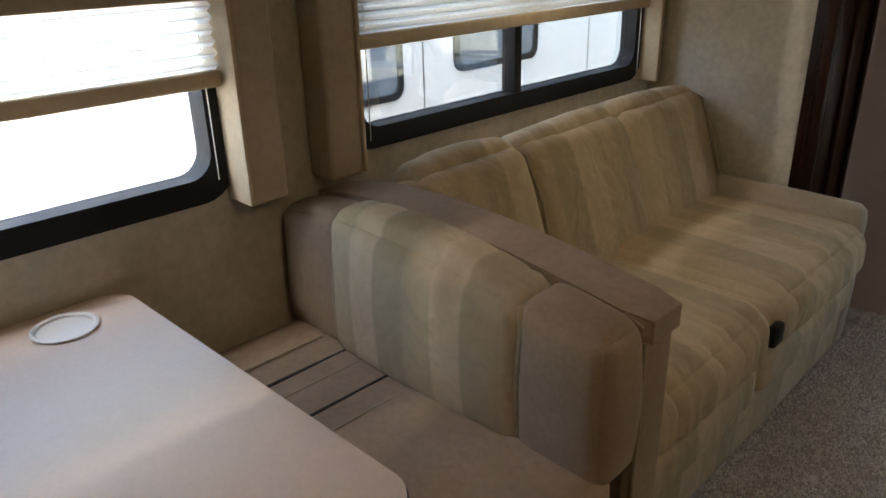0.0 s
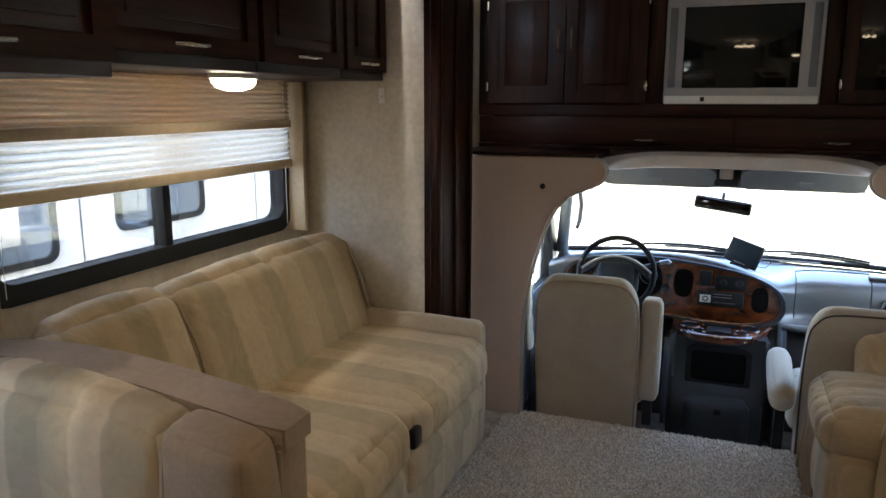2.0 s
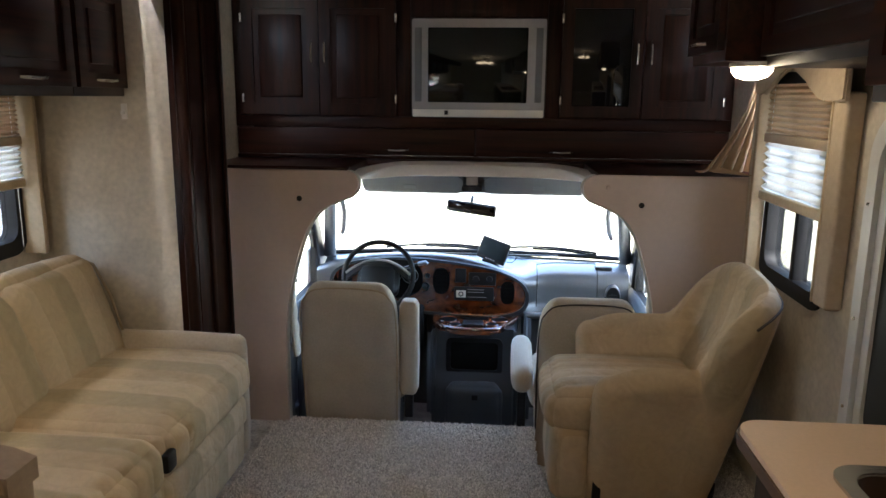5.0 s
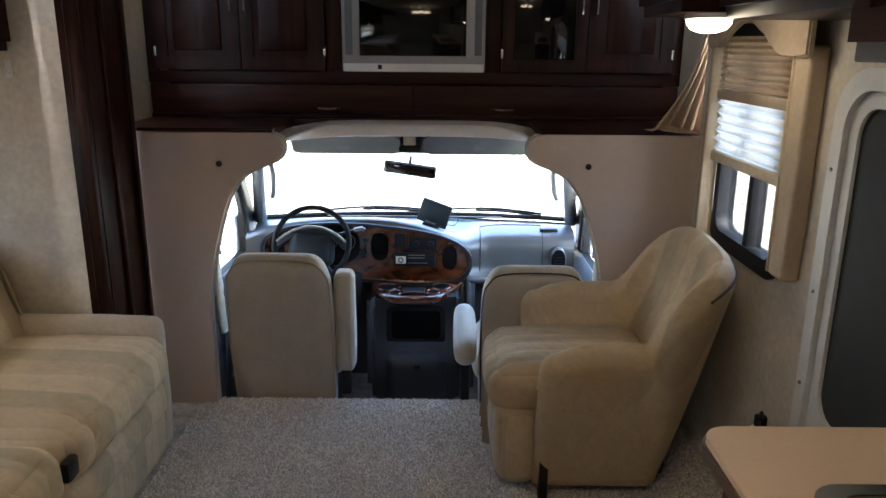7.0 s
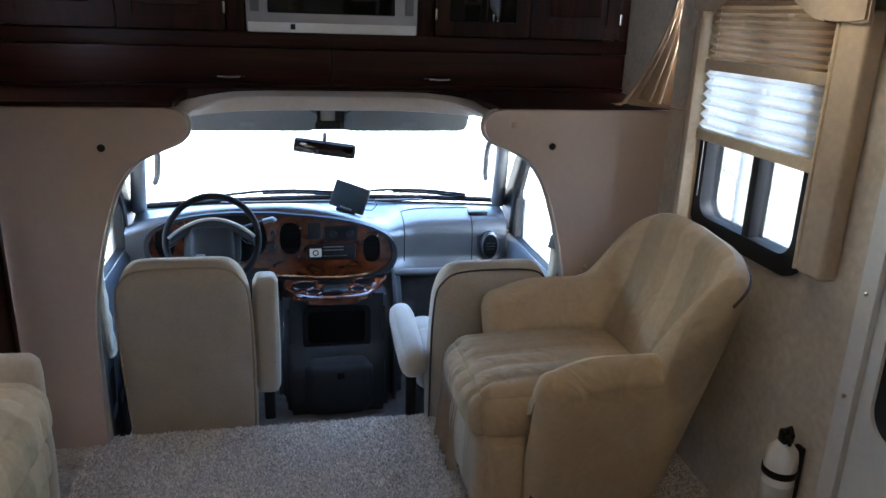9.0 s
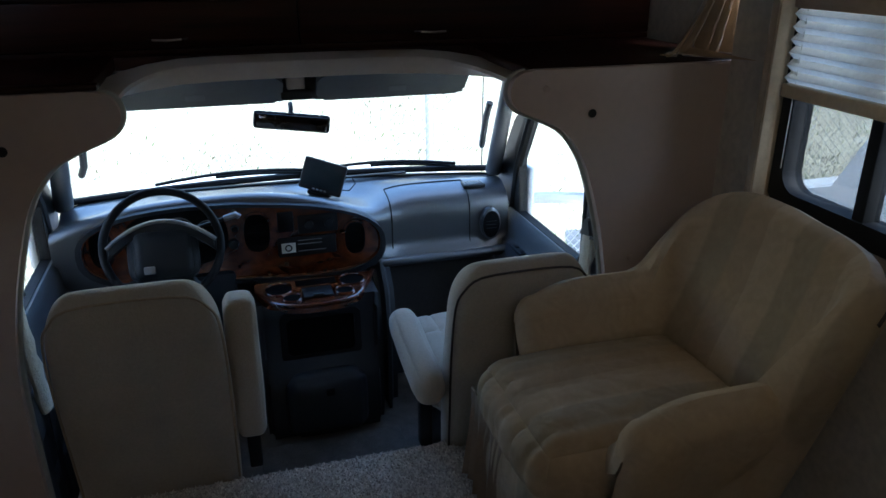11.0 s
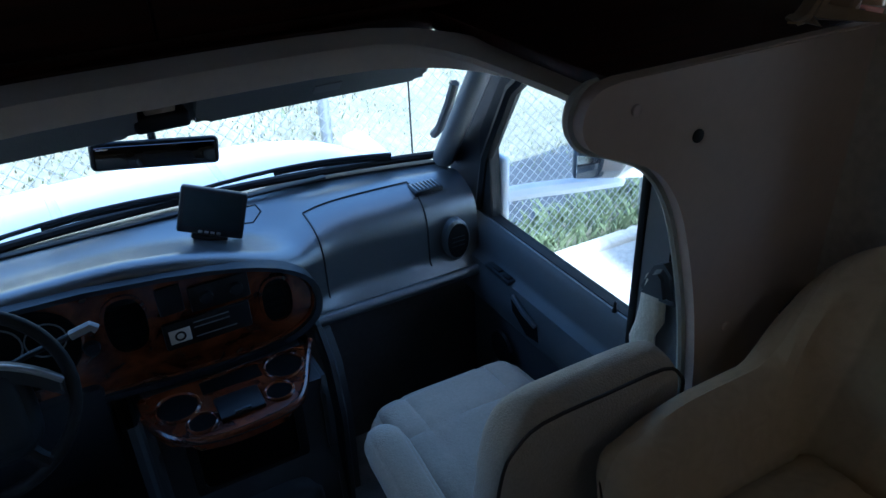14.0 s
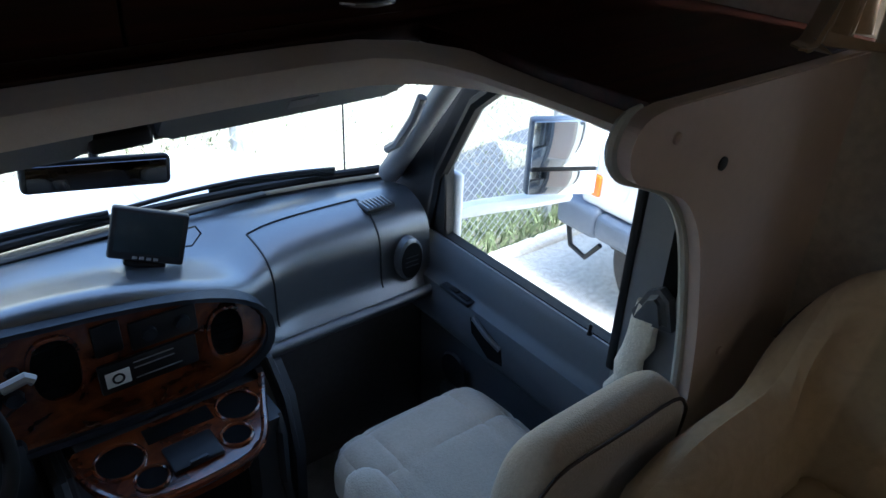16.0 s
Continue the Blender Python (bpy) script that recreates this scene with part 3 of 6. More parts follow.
# ---- over-cab cabinet wall ----
def arch_door(cab, x0, x1, z0, z1, y, handle_side, glass=False):
    """A framed cabinet door facing the rear, with a raised panel or dark glass, a pull and hinges."""
    w = 0.055
    d = part("door", ring([(x0, z0), (x1, z0), (x1, z1), (x0, z1)], [(x0 + w, z0 + w), (x1 - w, z0 + w), (x1 - w, z1 - w), (x0 + w, z1 - w)], 1, y - 0.02, y), CHERRY, cab, smooth=False)
    if glass:
        part("glass", box(x0 + w, x1 - w, y - 0.012, y - 0.004, z0 + w, z1 - w, 0.001), SMOKED, d, "dark glass pane")
    else:
        pan = prism(rounded(x0 + w - 0.002, x1 - w + 0.002, z0 + w - 0.002, z1 - w + 0.002, 0.004, 1), 1, y - 0.008, y)
        part("panel", pan, CHERRY, d, smooth=False)
        part("raised_field", box(x0 + w + 0.03, x1 - w - 0.03, y - 0.018, y - 0.008, z0 + w + 0.03, z1 - w - 0.03, 0.009, 2), CHERRY, d)
    hx = x0 + 0.03 if handle_side < 0 else x1 - 0.03
    zc = z0 + 0.30
    part("handle", tube([(hx, y - 0.02, zc - 0.06), (hx, y - 0.045, zc - 0.045), (hx, y - 0.05, zc), (hx, y - 0.045, zc + 0.045), (hx, y - 0.02, zc + 0.06)], 0.005), CHROME, d, "brushed nickel bow handle")
    ox = x1 if handle_side < 0 else x0
    for zz in (z0 + 0.08, z1 - 0.1):
        part("hinge", box(ox - 0.006, ox + 0.006, y - 0.028, y - 0.018, zz - 0.022, zz + 0.022, 0.003), CHROME, d)
    return d


FACE = 0.6
ocab = thing("over_cab_cabinet", (0, 0.75, BUNK_Z + 0.002), "dark cherry cabinet wall above the cab with television niche", "cabinet")
for a, b, c, d in ((-1.2, 1.25, BUNK_Z + 0.003, 1.18), (-1.2, 1.25, 1.32, 1.375), (-1.2, 1.25, 1.95, CEIL_Z - 0.002), (-1.2, -1.15, 1.375, 1.95), (1.2, 1.25, 1.375, 1.95), (-0.375, -0.31, 1.375, 1.95), (0.355, 0.42, 1.375, 1.95), (-0.31, 0.355, 1.85, 1.95)):
    part("rail", box(a, b, FACE, FACE + 0.02, c, d, 0.002), CHERRY_H if b - a > 1 else CHERRY, ocab)
part("niche_back", box(-0.31, 0.355, 0.84, 0.85, 1.375, 1.85, 0), CHERRY, ocab)
part("back_board", box(-1.2, 1.25, 0.862, 0.88, BUNK_Z + 0.003, CEIL_Z - 0.002, 0), CHERRY, ocab)
part("rail", box(-0.004, 0.034, FACE, FACE + 0.02, 1.18, 1.32, 0.002), CHERRY, ocab)
for a, b, hx in ((-1.19, 0.013, -0.374), (0.017, 1.24, 0.441)):
    dr = part("drawer_front", box(a, b, FACE - 0.018, FACE, 1.183, 1.317, 0.005), CHERRY_H, ocab)
    part("handle", tube([(hx - 0.055, FACE - 0.018, 1.211), (hx - 0.04, FACE - 0.042, 1.211), (hx, FACE - 0.046, 1.209), (hx + 0.04, FACE - 0.042, 1.211), (hx + 0.055, FACE - 0.018, 1.211)], 0.0055), CHROME, dr, "brushed nickel bow handle")
arch_door(ocab, -1.15, -0.765, 1.38, 1.945, FACE, 1)
arch_door(ocab, -0.76, -0.38, 1.38, 1.945, FACE, -1)
arch_door(ocab, 0.425, 0.81, 1.38, 1.945, FACE, 1, True)
arch_door(ocab, 0.815, 1.2, 1.38, 1.945, FACE, -1)

tv = thing("television", (0.024, 0.7, 1.376), "silver flat television with dark screen in the cabinet", "television")
part("bezel", ring(rounded(-0.30, 0.348, 1.376, 1.842, 0.012), rounded(-0.222, 0.262, 1.447, 1.802, 0.004), 1, 0.572, 0.66), SILVER, tv)
part("screen", box(-0.224, 0.264, 0.583, 0.59, 1.445, 1.804, 0.001), SCREEN, tv, "switched-off dark screen")
part("back_shell", box(-0.27, 0.318, 0.661, 0.8, 1.39, 1.82, 0.03, 3), BLACK, tv)
for s in (-0.285, 0.30):
    part("speaker_grille", box(s, s + 0.033, 0.568, 0.5715, 1.45, 1.80, 0.001), PILLAR, tv)
part("front_strip", box(-0.295, 0.343, 0.566, 0.5715, 1.378, 1.413, 0.001), WHITEPL, tv, "pale strip under the screen")
part("sensor", box(-0.138, -0.120, 0.563, 0.5655, 1.388, 1.408, 0.001), BLACK, tv)


# ---- slide-out: overhead cabinets ----
def lift_cabinet(y0, y1, x_face, z0, z1, wall_x, facing, group, panel_light=True, handle=True):
    """An overhead cupboard whose door lifts; facing +1 opens towards +x."""
    c = thing("overhead_cabinet", ((x_face + wall_x) / 2, (y0 + y1) / 2, z0), "dark cherry overhead cabinet with framed lift door", "cabinet", group)
    f = facing
    lo, hi = sorted((wall_x, x_face))
    part("body", box(lo, hi, y0, y1, z0, z1, 0.004), CHERRY_Y, c)
    a, b = sorted((x_face + f * 0.001, x_face + f * 0.02))
    w = 0.05
    d = part("door", ring([(y0 + 0.012, z0 + 0.03), (y1 - 0.012, z0 + 0.03), (y1 - 0.012, z1 - 0.02), (y0 + 0.012, z1 - 0.02)], [(y0 + w + 0.012, z0 + w + 0.03), (y1 - w - 0.012, z0 + w + 0.03), (y1 - w - 0.012, z1 - w - 0.02), (y0 + w + 0.012, z1 - w - 0.02)], 0, a, b), CHERRY_Y, c, smooth=False)
    part("panel", box(min(a, b) , max(a, b) - 0.010 if f > 0 else max(a, b), y0 + w + 0.012, y1 - w - 0.012, z0 + w + 0.03, z1 - w - 0.02, 0.001) if f > 0 else box(a + 0.010, b, y0 + w + 0.012, y1 - w - 0.012, z0 + w + 0.03, z1 - w - 0.02, 0.001), CHERRY_Y, d)
    if y1 - y0 > 0.3:
        fa, fb = (a + 0.009, b - 0.001) if f > 0 else (a + 0.001, b - 0.009)
        part("raised_field", box(fa, fb, y0 + w + 0.045, y1 - w - 0.045, z0 + w + 0.06, z1 - w - 0.05, 0.004), CHERRY_Y, d)
    if handle:
        yc, zc, hx = (y0 + y1) / 2, z0 + 0.055, x_face + f * 0.02
        part("handle", tube([(hx, yc - 0.055, zc), (hx + f * 0.022, yc - 0.04, zc), (hx + f * 0.026, yc, zc - 0.002), (hx + f * 0.022, yc + 0.04, zc), (hx, yc + 0.055, zc)], 0.0055), CHROME, d, "brushed nickel bow handle")
    return c


lift_cabinet(-0.70, -0.363, -1.28, 1.463, 1.858, -1.678, 1, "cabinets over the sofa")
lift_cabinet(-1.20, -0.702, -1.28, 1.463, 1.858, -1.678, 1, "cabinets over the sofa")
lift_cabinet(-1.80, -1.202, -1.28, 1.463, 1.858, -1.678, 1, "cabinets over the sofa")
lift_cabinet(-2.40, -1.802, -1.22, 1.43, 1.858, -1.678, 1, "cabinets over the dinette")
lift_cabinet(-3.10, -2.402, -1.22, 1.43, 1.858, -1.678, 1, "cabinets over the dinette")


def dome_lamp(x, y, z, name="ceiling_lamp"):
    l = thing(name, (x, y, z - 0.045), "lit oval reading lamp under the overhead cabinet", "lamp", "cabinet lamps")
    sc = Matrix.Translation((x, y, 0)) @ Matrix.Diagonal((0.62, 1.0, 1, 1)) @ Matrix.Translation((-x, -y, 0))
    part("base", moved(lathe([(0.001, 0.0), (0.095, 0.0), (0.095, -0.012), (0.088, -0.014)], (x, y, z), 2, 28), sc), WHITEPL, l)
    part("lens", moved(lathe([(0.087, -0.013), (0.084, -0.026), (0.066, -0.040), (0.03, -0.048), (0.001, -0.049)], (x, y, z), 2, 28), sc), LAMPON, l, "glowing frosted lens")
    return l


dome_lamp(-1.42, -1.12, 1.462)


# ---- windows of the coach ----
def pleats(x, y0, y1, z0, z1, n, depth, facing):
    rows = []
    for k in range(2 * n + 1):
        z = z1 + (z0 - z1) * k / (2 * n)
        off = facing * (depth if k % 2 else 0.0)
        rows.append([(x + off, y0, z), (x + off, (y0 + y1) / 2 + 0.004, z - 0.002), (x + off, y1, z)])
    return sheet(rows)


def coach_window(name, label, x, facing, y0, y1, z0, z1, white_to, rail_z, tan_from, mull=None):
    """A slider window in a black frame with a two-tone pleated shade. facing: the way into the room along x."""
    w = thing(name, (x, (y0 + y1) / 2, z0), label, "window", kind="structure")
    out = rounded(y0 - 0.03, y1 + 0.03, z0 - 0.03, z1 + 0.03, 0.085, 6)
    inn = rounded(y0 + 0.025, y1 - 0.025, z0 + 0.025, z1 - 0.025, 0.055, 6)
    a, b = sorted((x - facing * 0.05, x + facing * 0.012))
    part("window_frame", ring(out, inn, 0, a, b), RUBBER, w, "black rounded window frame")
    m0, m1 = sorted((x - facing * 0.045, x + facing * 0.006))
    if mull:
        part("mullion", box(m0, m1, mull - 0.017, mull + 0.017, z0 + 0.01, z1, 0.003), RUBBER, w)
        panes = ((y0 + 0.02, mull - 0.015), (mull + 0.015, y1 - 0.02))
    else:
        panes = ((y0 + 0.02, y1 - 0.02),)
    for pa, pb in panes:
        p = part("pane", box(x - facing * 0.03 - 0.002, x - facing * 0.03 + 0.002, pa, pb, z0 + 0.02, z1 - 0.02, 0), SMOKE if name == "window_2" else TINTED, w, smooth=False)
        p.visible_shadow = False
    return w


coach_window("window_1", "slider window beside the sofa in a black frame", -1.68, 1, -1.80, -0.47, 0.90, 1.5, 1.29, 1.13, 1.31, -1.155)
coach_window("window_2", "large dinette window in a black frame", -1.68, 1, -3.3, -2.17, 0.878, 1.5, 1.29, 1.10, 1.31)
coach_window("window_3", "small slider window beside the armchair", 1.16, -1, -0.78, -0.26, 0.84, 1.54, 1.33, 1.10, 1.33, -0.54)


def shade(x, facing, y0, y1, rail, split, top, group="pleated shades"):
    s = thing("pleated_shade", (x, (y0 + y1) / 2, rail - 0.02), "two-tone pleated window shade, half lowered, white below tan", "blind", group)
    part("white_pleats", pleats(x, y0, y1, rail + 0.012, split, 6, 0.018, facing), BLIND_W, s, "translucent white pleats", smooth=False)
    part("tan_pleats", pleats(x, y0, y1, split + 0.028, top, 9, 0.018, facing), BLIND_T, s, "tan pleats", smooth=False)
    lo, hi = sorted((x - facing * 0.004, x + facing * 0.024))
    part("middle_rail", box(lo, hi, y0, y1, split - 0.002, split + 0.03, 0.005), LEG, s)
    part("bottom_rail", box(lo, hi, y0, y1, rail - 0.02, rail + 0.014, 0.006, 3), RAIL, s, "pale gold bottom rail")
    for yy in (y0 + 0.03, y1 - 0.03):
        part("cord", tube([(x + facing * 0.008, yy, 0.9 if facing > 0 else rail - 0.2), (x + facing * 0.008, yy, top)], 0.0012, 5), WHITEPL, s)
    return s


shade(-1.655, 1, -1.80, -0.475, 1.145, 1.285, 1.47)
shade(-1.655, 1, -3.29, -2.165, 1.115, 1.265, 1.47)
shade(1.135, -1, -0.832, -0.27, 1.13, 1.325, 1.53)


def leg(x0, x1, y0, y1, z0, z1, strip_y):
    l = thing("valance_leg", ((x0 + x1) / 2, (y0 + y1) / 2, z0), "tan padded valance leg beside a window", "valance", "window valances")
    part("pad", box(x0, x1, y0, y1, z0, z1, 0.012, 3), LEG, l)
    part("edge_strip", box(x0 - 0.002, x1 + 0.004, strip_y - 0.005, strip_y + 0.005, z0 + 0.005, z1, 0.003), RAIL, l, "pale welt")
    return l


leg(-1.678, -1.59, -1.94, -1.842, 0.842, 1.46, -1.839)
leg(-1.678, -1.59, -2.154, -2.06, 0.838, 1.43, -2.157)
leg(-1.678, -1.60, -0.445, -0.415, 0.86, 1.46, -0.448)
leg(1.105, 1.158, -0.932, -0.838, 0.862, 1.50, -0.835)
leg(1.10, 1.158, -0.235, -0.20, 0.80, 1.56, -0.238)
vt = thing("arched_valance", (1.11, -0.55, 1.48), "tan padded valance with an arched lower edge", "valance", "window valances")
arch = [(-0.945, 1.62), (-0.20, 1.62), (-0.20, 1.50)]
arch += [(-0.24 - 0.07 * k / 3, 1.49 + 0.012 * math.sin(k)) for k in range(4)]
arch += [(-0.52 + 0.16 * math.cos(radians(a)), 1.50 + 0.075 * math.sin(radians(a))) for a in range(20, 180, 20)]
arch += [(-0.70, 1.512), (-0.73, 1.492), (-0.765, 1.478), (-0.80, 1.472), (-0.835, 1.478), (-0.87, 1.472), (-0.905, 1.468), (-0.945, 1.472)]
part("board", prism(arch, 0, 1.085, 1.105, 0.006), LEG, vt)
part("top", box(1.105, 1.158, -0.945, -0.20, 1.60, 1.62, 0.004), LEG, vt)

# gathered drape lying on the over-cab shelf
dr_rows = []
for i in range(19):
    t = i / 18
    left, right = 1.185 - 0.235 * t ** 1.7, 1.225
    row = []
    for k in range(61):
        a = k / 60
        fold = math.sin(a * 31 + 1.5 * math.sin(t * 3)) + 0.4 * math.sin(a * 13 + t * 2)
        row.append(Vector((left + (right - left) * a, 0.075 - 0.016 * fold * (0.6 + 0.6 * t) - 0.03 * t, max(BUNK_Z + 0.02, 1.66 - 0.475 * t ** 0.9 - 0.05 * t * (1 - a)))))
    dr_rows.append(row)
solo("drape", sheet(dr_rows, 0.004), DRAPE, "tan privacy drape gathered on the over-cab shelf", "curtain")

# switch on the slide-out end wall
sw = thing("hook_plate", (-1.286, -0.362, 1.38), "small white plastic hook plate on the wall", "hook")
part("plate", box(-1.298, -1.274, -0.368, -0.3605, 1.378, 1.436, 0.003), WHITEPL, sw)
part("lever", box(-1.292, -1.280, -0.385, -0.368, 1.395, 1.408, 0.003), WHITEPL, sw)

# ---- sofa ----
sofa = thing("sofa", (-1.22, -1.13, 0.0), "beige and sage striped velour jackknife sofa", "sofa")
part("base", pad(-1.6, -0.845, -1.80, -0.425, 0.03, 0.34, 0.035, 0.008, 12), STRIPE_Y, sofa, "striped upholstered base")
for a, b in ((-1.80, -1.19), (-1.18, -0.455)):
    bm = pad(-1.45, -0.805, a, b, 0.335, 0.505, 0.06, 0.022, 44)
    pucker(bm, 1, [a + (b - a) * f for f in (0.17, 0.34, 0.66, 0.83)], 0.008, ((0, 1), (2, 1)), 0.011, (0, -1.08, -0.84))
    pucker(bm, 1, [(a + b) / 2], 0.012, ((0, 1), (2, 1)), 0.011)
    part("seat_cushion", bm, STRIPE_Y, sofa)
    bm = pucker(pad(-1.0, -0.822, a, b, 0.20, 0.345, 0.045, 0.014, 34), 1, [a + (b - a) * f for f in (0.17, 0.5, 0.83)], 0.008, ((0, 1),), 0.011)
    part("lower_front", bm, STRIPE_Y, sofa)
tilt = Matrix.Translation((-1.33, 0, 0.47)) @ Matrix.Rotation(radians(-19), 4, "Y") @ Matrix.Translation((1.33, 0, -0.47))
for a, b in ((-1.82, -1.405), (-1.445, -0.41)):
    bm = pad(-1.46, -1.30, a, b, 0.42, 0.888, 0.065, 0.03, 40)
    pucker(bm, 1, [a + 0.1 * f for f in range(1, 10)], 0.003, ((0, 1), (2, 1)), 0.011, (2, 0.72, 0.88))
    if b > -1:
        pucker(bm, 1, [-0.95], 0.02, ((0, 1), (2, 1)), 0.014)
        part("section_seam", moved(tube([(-1.308, -0.95, 0.47), (-1.300, -0.95, 0.66), (-1.308, -0.948, 0.80), (-1.335, -0.946, 0.868)], 0.004), tilt), PIPING, sofa)
    part("back_cushion", moved(bm, tilt), STRIPE_Y, sofa)
    part("welt", moved(tube([(-1.297, b - 0.03 if b < -1 else b - 0.03, 0.47), (-1.293, b - 0.012, 0.70), (-1.305, b - 0.02, 0.835), (-1.36, b - 0.03, 0.888)], 0.005), tilt), PIPING, sofa)
part("arm", pad(-1.50, -0.835, -0.47, -0.39, 0.05, 0.555, 0.035, 0.006, 10), VELOUR, sofa, "low padded arm")
part("frame_back", box(-1.66, -1.60, -1.80, -0.41, 0.02, 0.70, 0.01), VELOUR, sofa)
lt = part("pull_loop", box(-0.812, -0.785, -1.225, -1.165, 0.395, 0.455, 0.01, 2), BLACK, sofa, "black release loop")

# ---- dinette ----
part_w = thing("half_wall", (-1.2, -1.87, 0.0), "upholstered half wall between dinette and sofa with suede cap", "partition")
CAP = [(-1.675 + 0.918 * k / 16, 0.045 * math.sin(math.pi * (k / 16) ** 0.8) - 0.034 * k / 16) for k in range(17)]
part("core", prism([(x, 0.762 + z) for x, z in CAP if x < -0.79] + [(-0.797, 0.73), (-0.797, 0.012), (-1.675, 0.012)], 1, -1.915, -1.835, 0.004), SUEDE, part_w)
part("cap", prism([(x, 0.802 + z) for x, z in CAP] + [(x, 0.758 + z) for x, z in reversed(CAP)], 1, -1.935, -1.815, 0.014, 3), SUEDE, part_w, "rounded brown suede cap")
part("end_post", box(-0.800, -0.768, -1.925, -1.825, 0.0, 0.735, 0.012, 3), SUEDE, part_w)
part("end_welt", tube([(-0.768, -1.925, 0.02), (-0.766, -1.927, 0.40), (-0.768, -1.925, 0.725)], 0.0045), PIPING, part_w)
bench = thing("dinette_bench", (-1.2, -2.25, 0.0), "dinette bench with striped and plain velour cushions", "bench")
part("box", box(-1.675, -0.78, -2.45, -1.94, 0.012, 0.37, 0.01), SUEDE, bench)
bm = pad(-1.66, -0.765, -2.50, -1.99, 0.365, 0.505, 0.035, 0.012, 40)
pucker(bm, 0, [-1.52, -1.43, -1.37, -1.28, -1.21], 0.005, ((2, 1),), 0.014)
part("seat_cushion", bm, SUEDE, bench, "tan seat cushion with seams")
for k, xx in enumerate((-1.52, -1.43, -1.37, -1.28, -1.21)):
    part("seam", tube([(xx, -2.06, 0.5085), (xx + 0.006, -2.25, 0.5155), (xx - 0.004, -2.47, 0.5065)], 0.004, 6), DARKPIPE if k in (1, 3) else PIPING, bench)


def back_pad(x0, x1, y0, y1, z0, z1, slope, r, puff, n):
    """A bench back pad whose top edge follows the fall of the cap behind it."""
    bm = pad(x0, x1, y0, y1, z0, z1, r, puff, n)
    for v in bm.verts:
        t = max(0.0, (v.co.z - z0) / (z1 - z0))
        v.co.z += t * slope(v.co.x)
    return bm


def fall(x):
    s = max(0.0, min(1.0, (x + 1.675) / 0.918))
    return 0.045 * math.sin(math.pi * s ** 0.8) - 0.034 * s


part("side_pad", back_pad(-1.672, -1.455, -2.045, -1.93, 0.49, 0.79, fall, 0.03, 0.01, 14), TANVELOUR, bench, "plain tan end cushion")
part("back_cushion", pucker(back_pad(-1.47, -0.935, -2.062, -1.93, 0.485, 0.80, fall, 0.04, 0.025, 44), 0, [-1.47 + 0.08 * k for k in range(1, 7)], 0.004, ((1, -1), (2, 1)), 0.008, (2, 0.66, 0.80)), STRIPE_X, bench, "striped back cushion")
part("end_cushion", back_pad(-0.95, -0.765, -2.05, -1.93, 0.475, 0.802, fall, 0.03, 0.016, 18), TANVELOUR, bench, "plain tan end cushion")
for wx in (-1.464, -0.940):
    top = 0.80 + fall(wx)
    part("welt", tube([(wx - 0.004, -2.045, 0.505), (wx - 0.006, -2.052, 0.62), (wx, -2.047, 0.74), (wx + 0.006, -2.025, top - 0.012), (wx + 0.01, -1.98, top + 0.003)], 0.0055), PIPING, bench)
tab = thing("dinette_table", (-1.25, -2.85, 0.0), "pale tan laminate dinette table with cup holder", "table")
TAB = rounded(-1.67, -0.785, -3.2, -2.432, 0.055, 6)
CUP_X, CUP_Y, CUP_R = -1.578, -2.578, 0.05
hole = [(CUP_X + CUP_R * (x - CUP_X) / math.hypot(x - CUP_X, y - CUP_Y), CUP_Y + CUP_R * (y - CUP_Y) / math.hypot(x - CUP_X, y - CUP_Y)) for x, y in TAB]
part("tabletop", ring(TAB, hole, 2, 0.69, 0.72), LAMINATE, tab, smooth=False)
part("edge_band", ring(rounded(-1.673, -0.782, -3.203, -2.429, 0.057, 6), rounded(-1.669, -0.786, -3.199, -2.433, 0.055, 6), 2, 0.692, 0.712), EDGE, tab, "dark edge band")
part("pedestal", lathe([(0.11, 0.012), (0.11, 0.03), (0.04, 0.05), (0.035, 0.06), (0.035, 0.69)], (-1.2, -2.85, 0), 2, 20), CHROME, tab)
cup = part("cup_holder", lathe([(0.057, 0.7205), (0.059, 0.726), (0.054, 0.728), (0.049, 0.725), (0.0485, 0.715), (0.046, 0.66), (0.042, 0.655), (0.001, 0.654)], (CUP_X, CUP_Y, 0), 2, 36), WHITEPL, tab, "pale plastic cup holder")
bench2 = copy_thing(bench, pose(-1.2, -3.45, 0, 0, 0, 180))

# ---- kitchen side ----
ctr = thing("kitchen_counter", (0.9, -2.6, 0.0), "kitchen counter with pale laminate top and steel sink", "counter")
part("cabinet_body", box(0.615, 1.155, -3.6, -1.85, 0.0, 0.862, 0.004), CHERRY, ctr)
SINK = rounded(0.69, 1.065, -2.525, -2.01, 0.045, 6)
part("worktop", ring(rounded(0.58, 1.157, -3.6, -1.812, 0.045, 6), SINK, 2, 0.866, 0.90), LAMINATE, ctr, smooth=False)
part("edge_band", ring(rounded(0.576, 1.1575, -3.6, -1.808, 0.047, 6), rounded(0.5805, 1.1565, -3.6, -1.8125, 0.045, 6), 2, 0.868, 0.889), EDGE, ctr)
sk = part("sink", ring(rounded(0.665, 1.09, -2.55, -1.985, 0.05, 6), rounded(0.69, 1.065, -2.525, -2.01, 0.045, 6), 2, 0.901, 0.907), STEEL, ctr, "stainless steel sink")
bowl_rows = [[(x, y, 0.903) for x, y in SINK + SINK[:1]], [(x, y, 0.80) for x, y in SINK + SINK[:1]]]
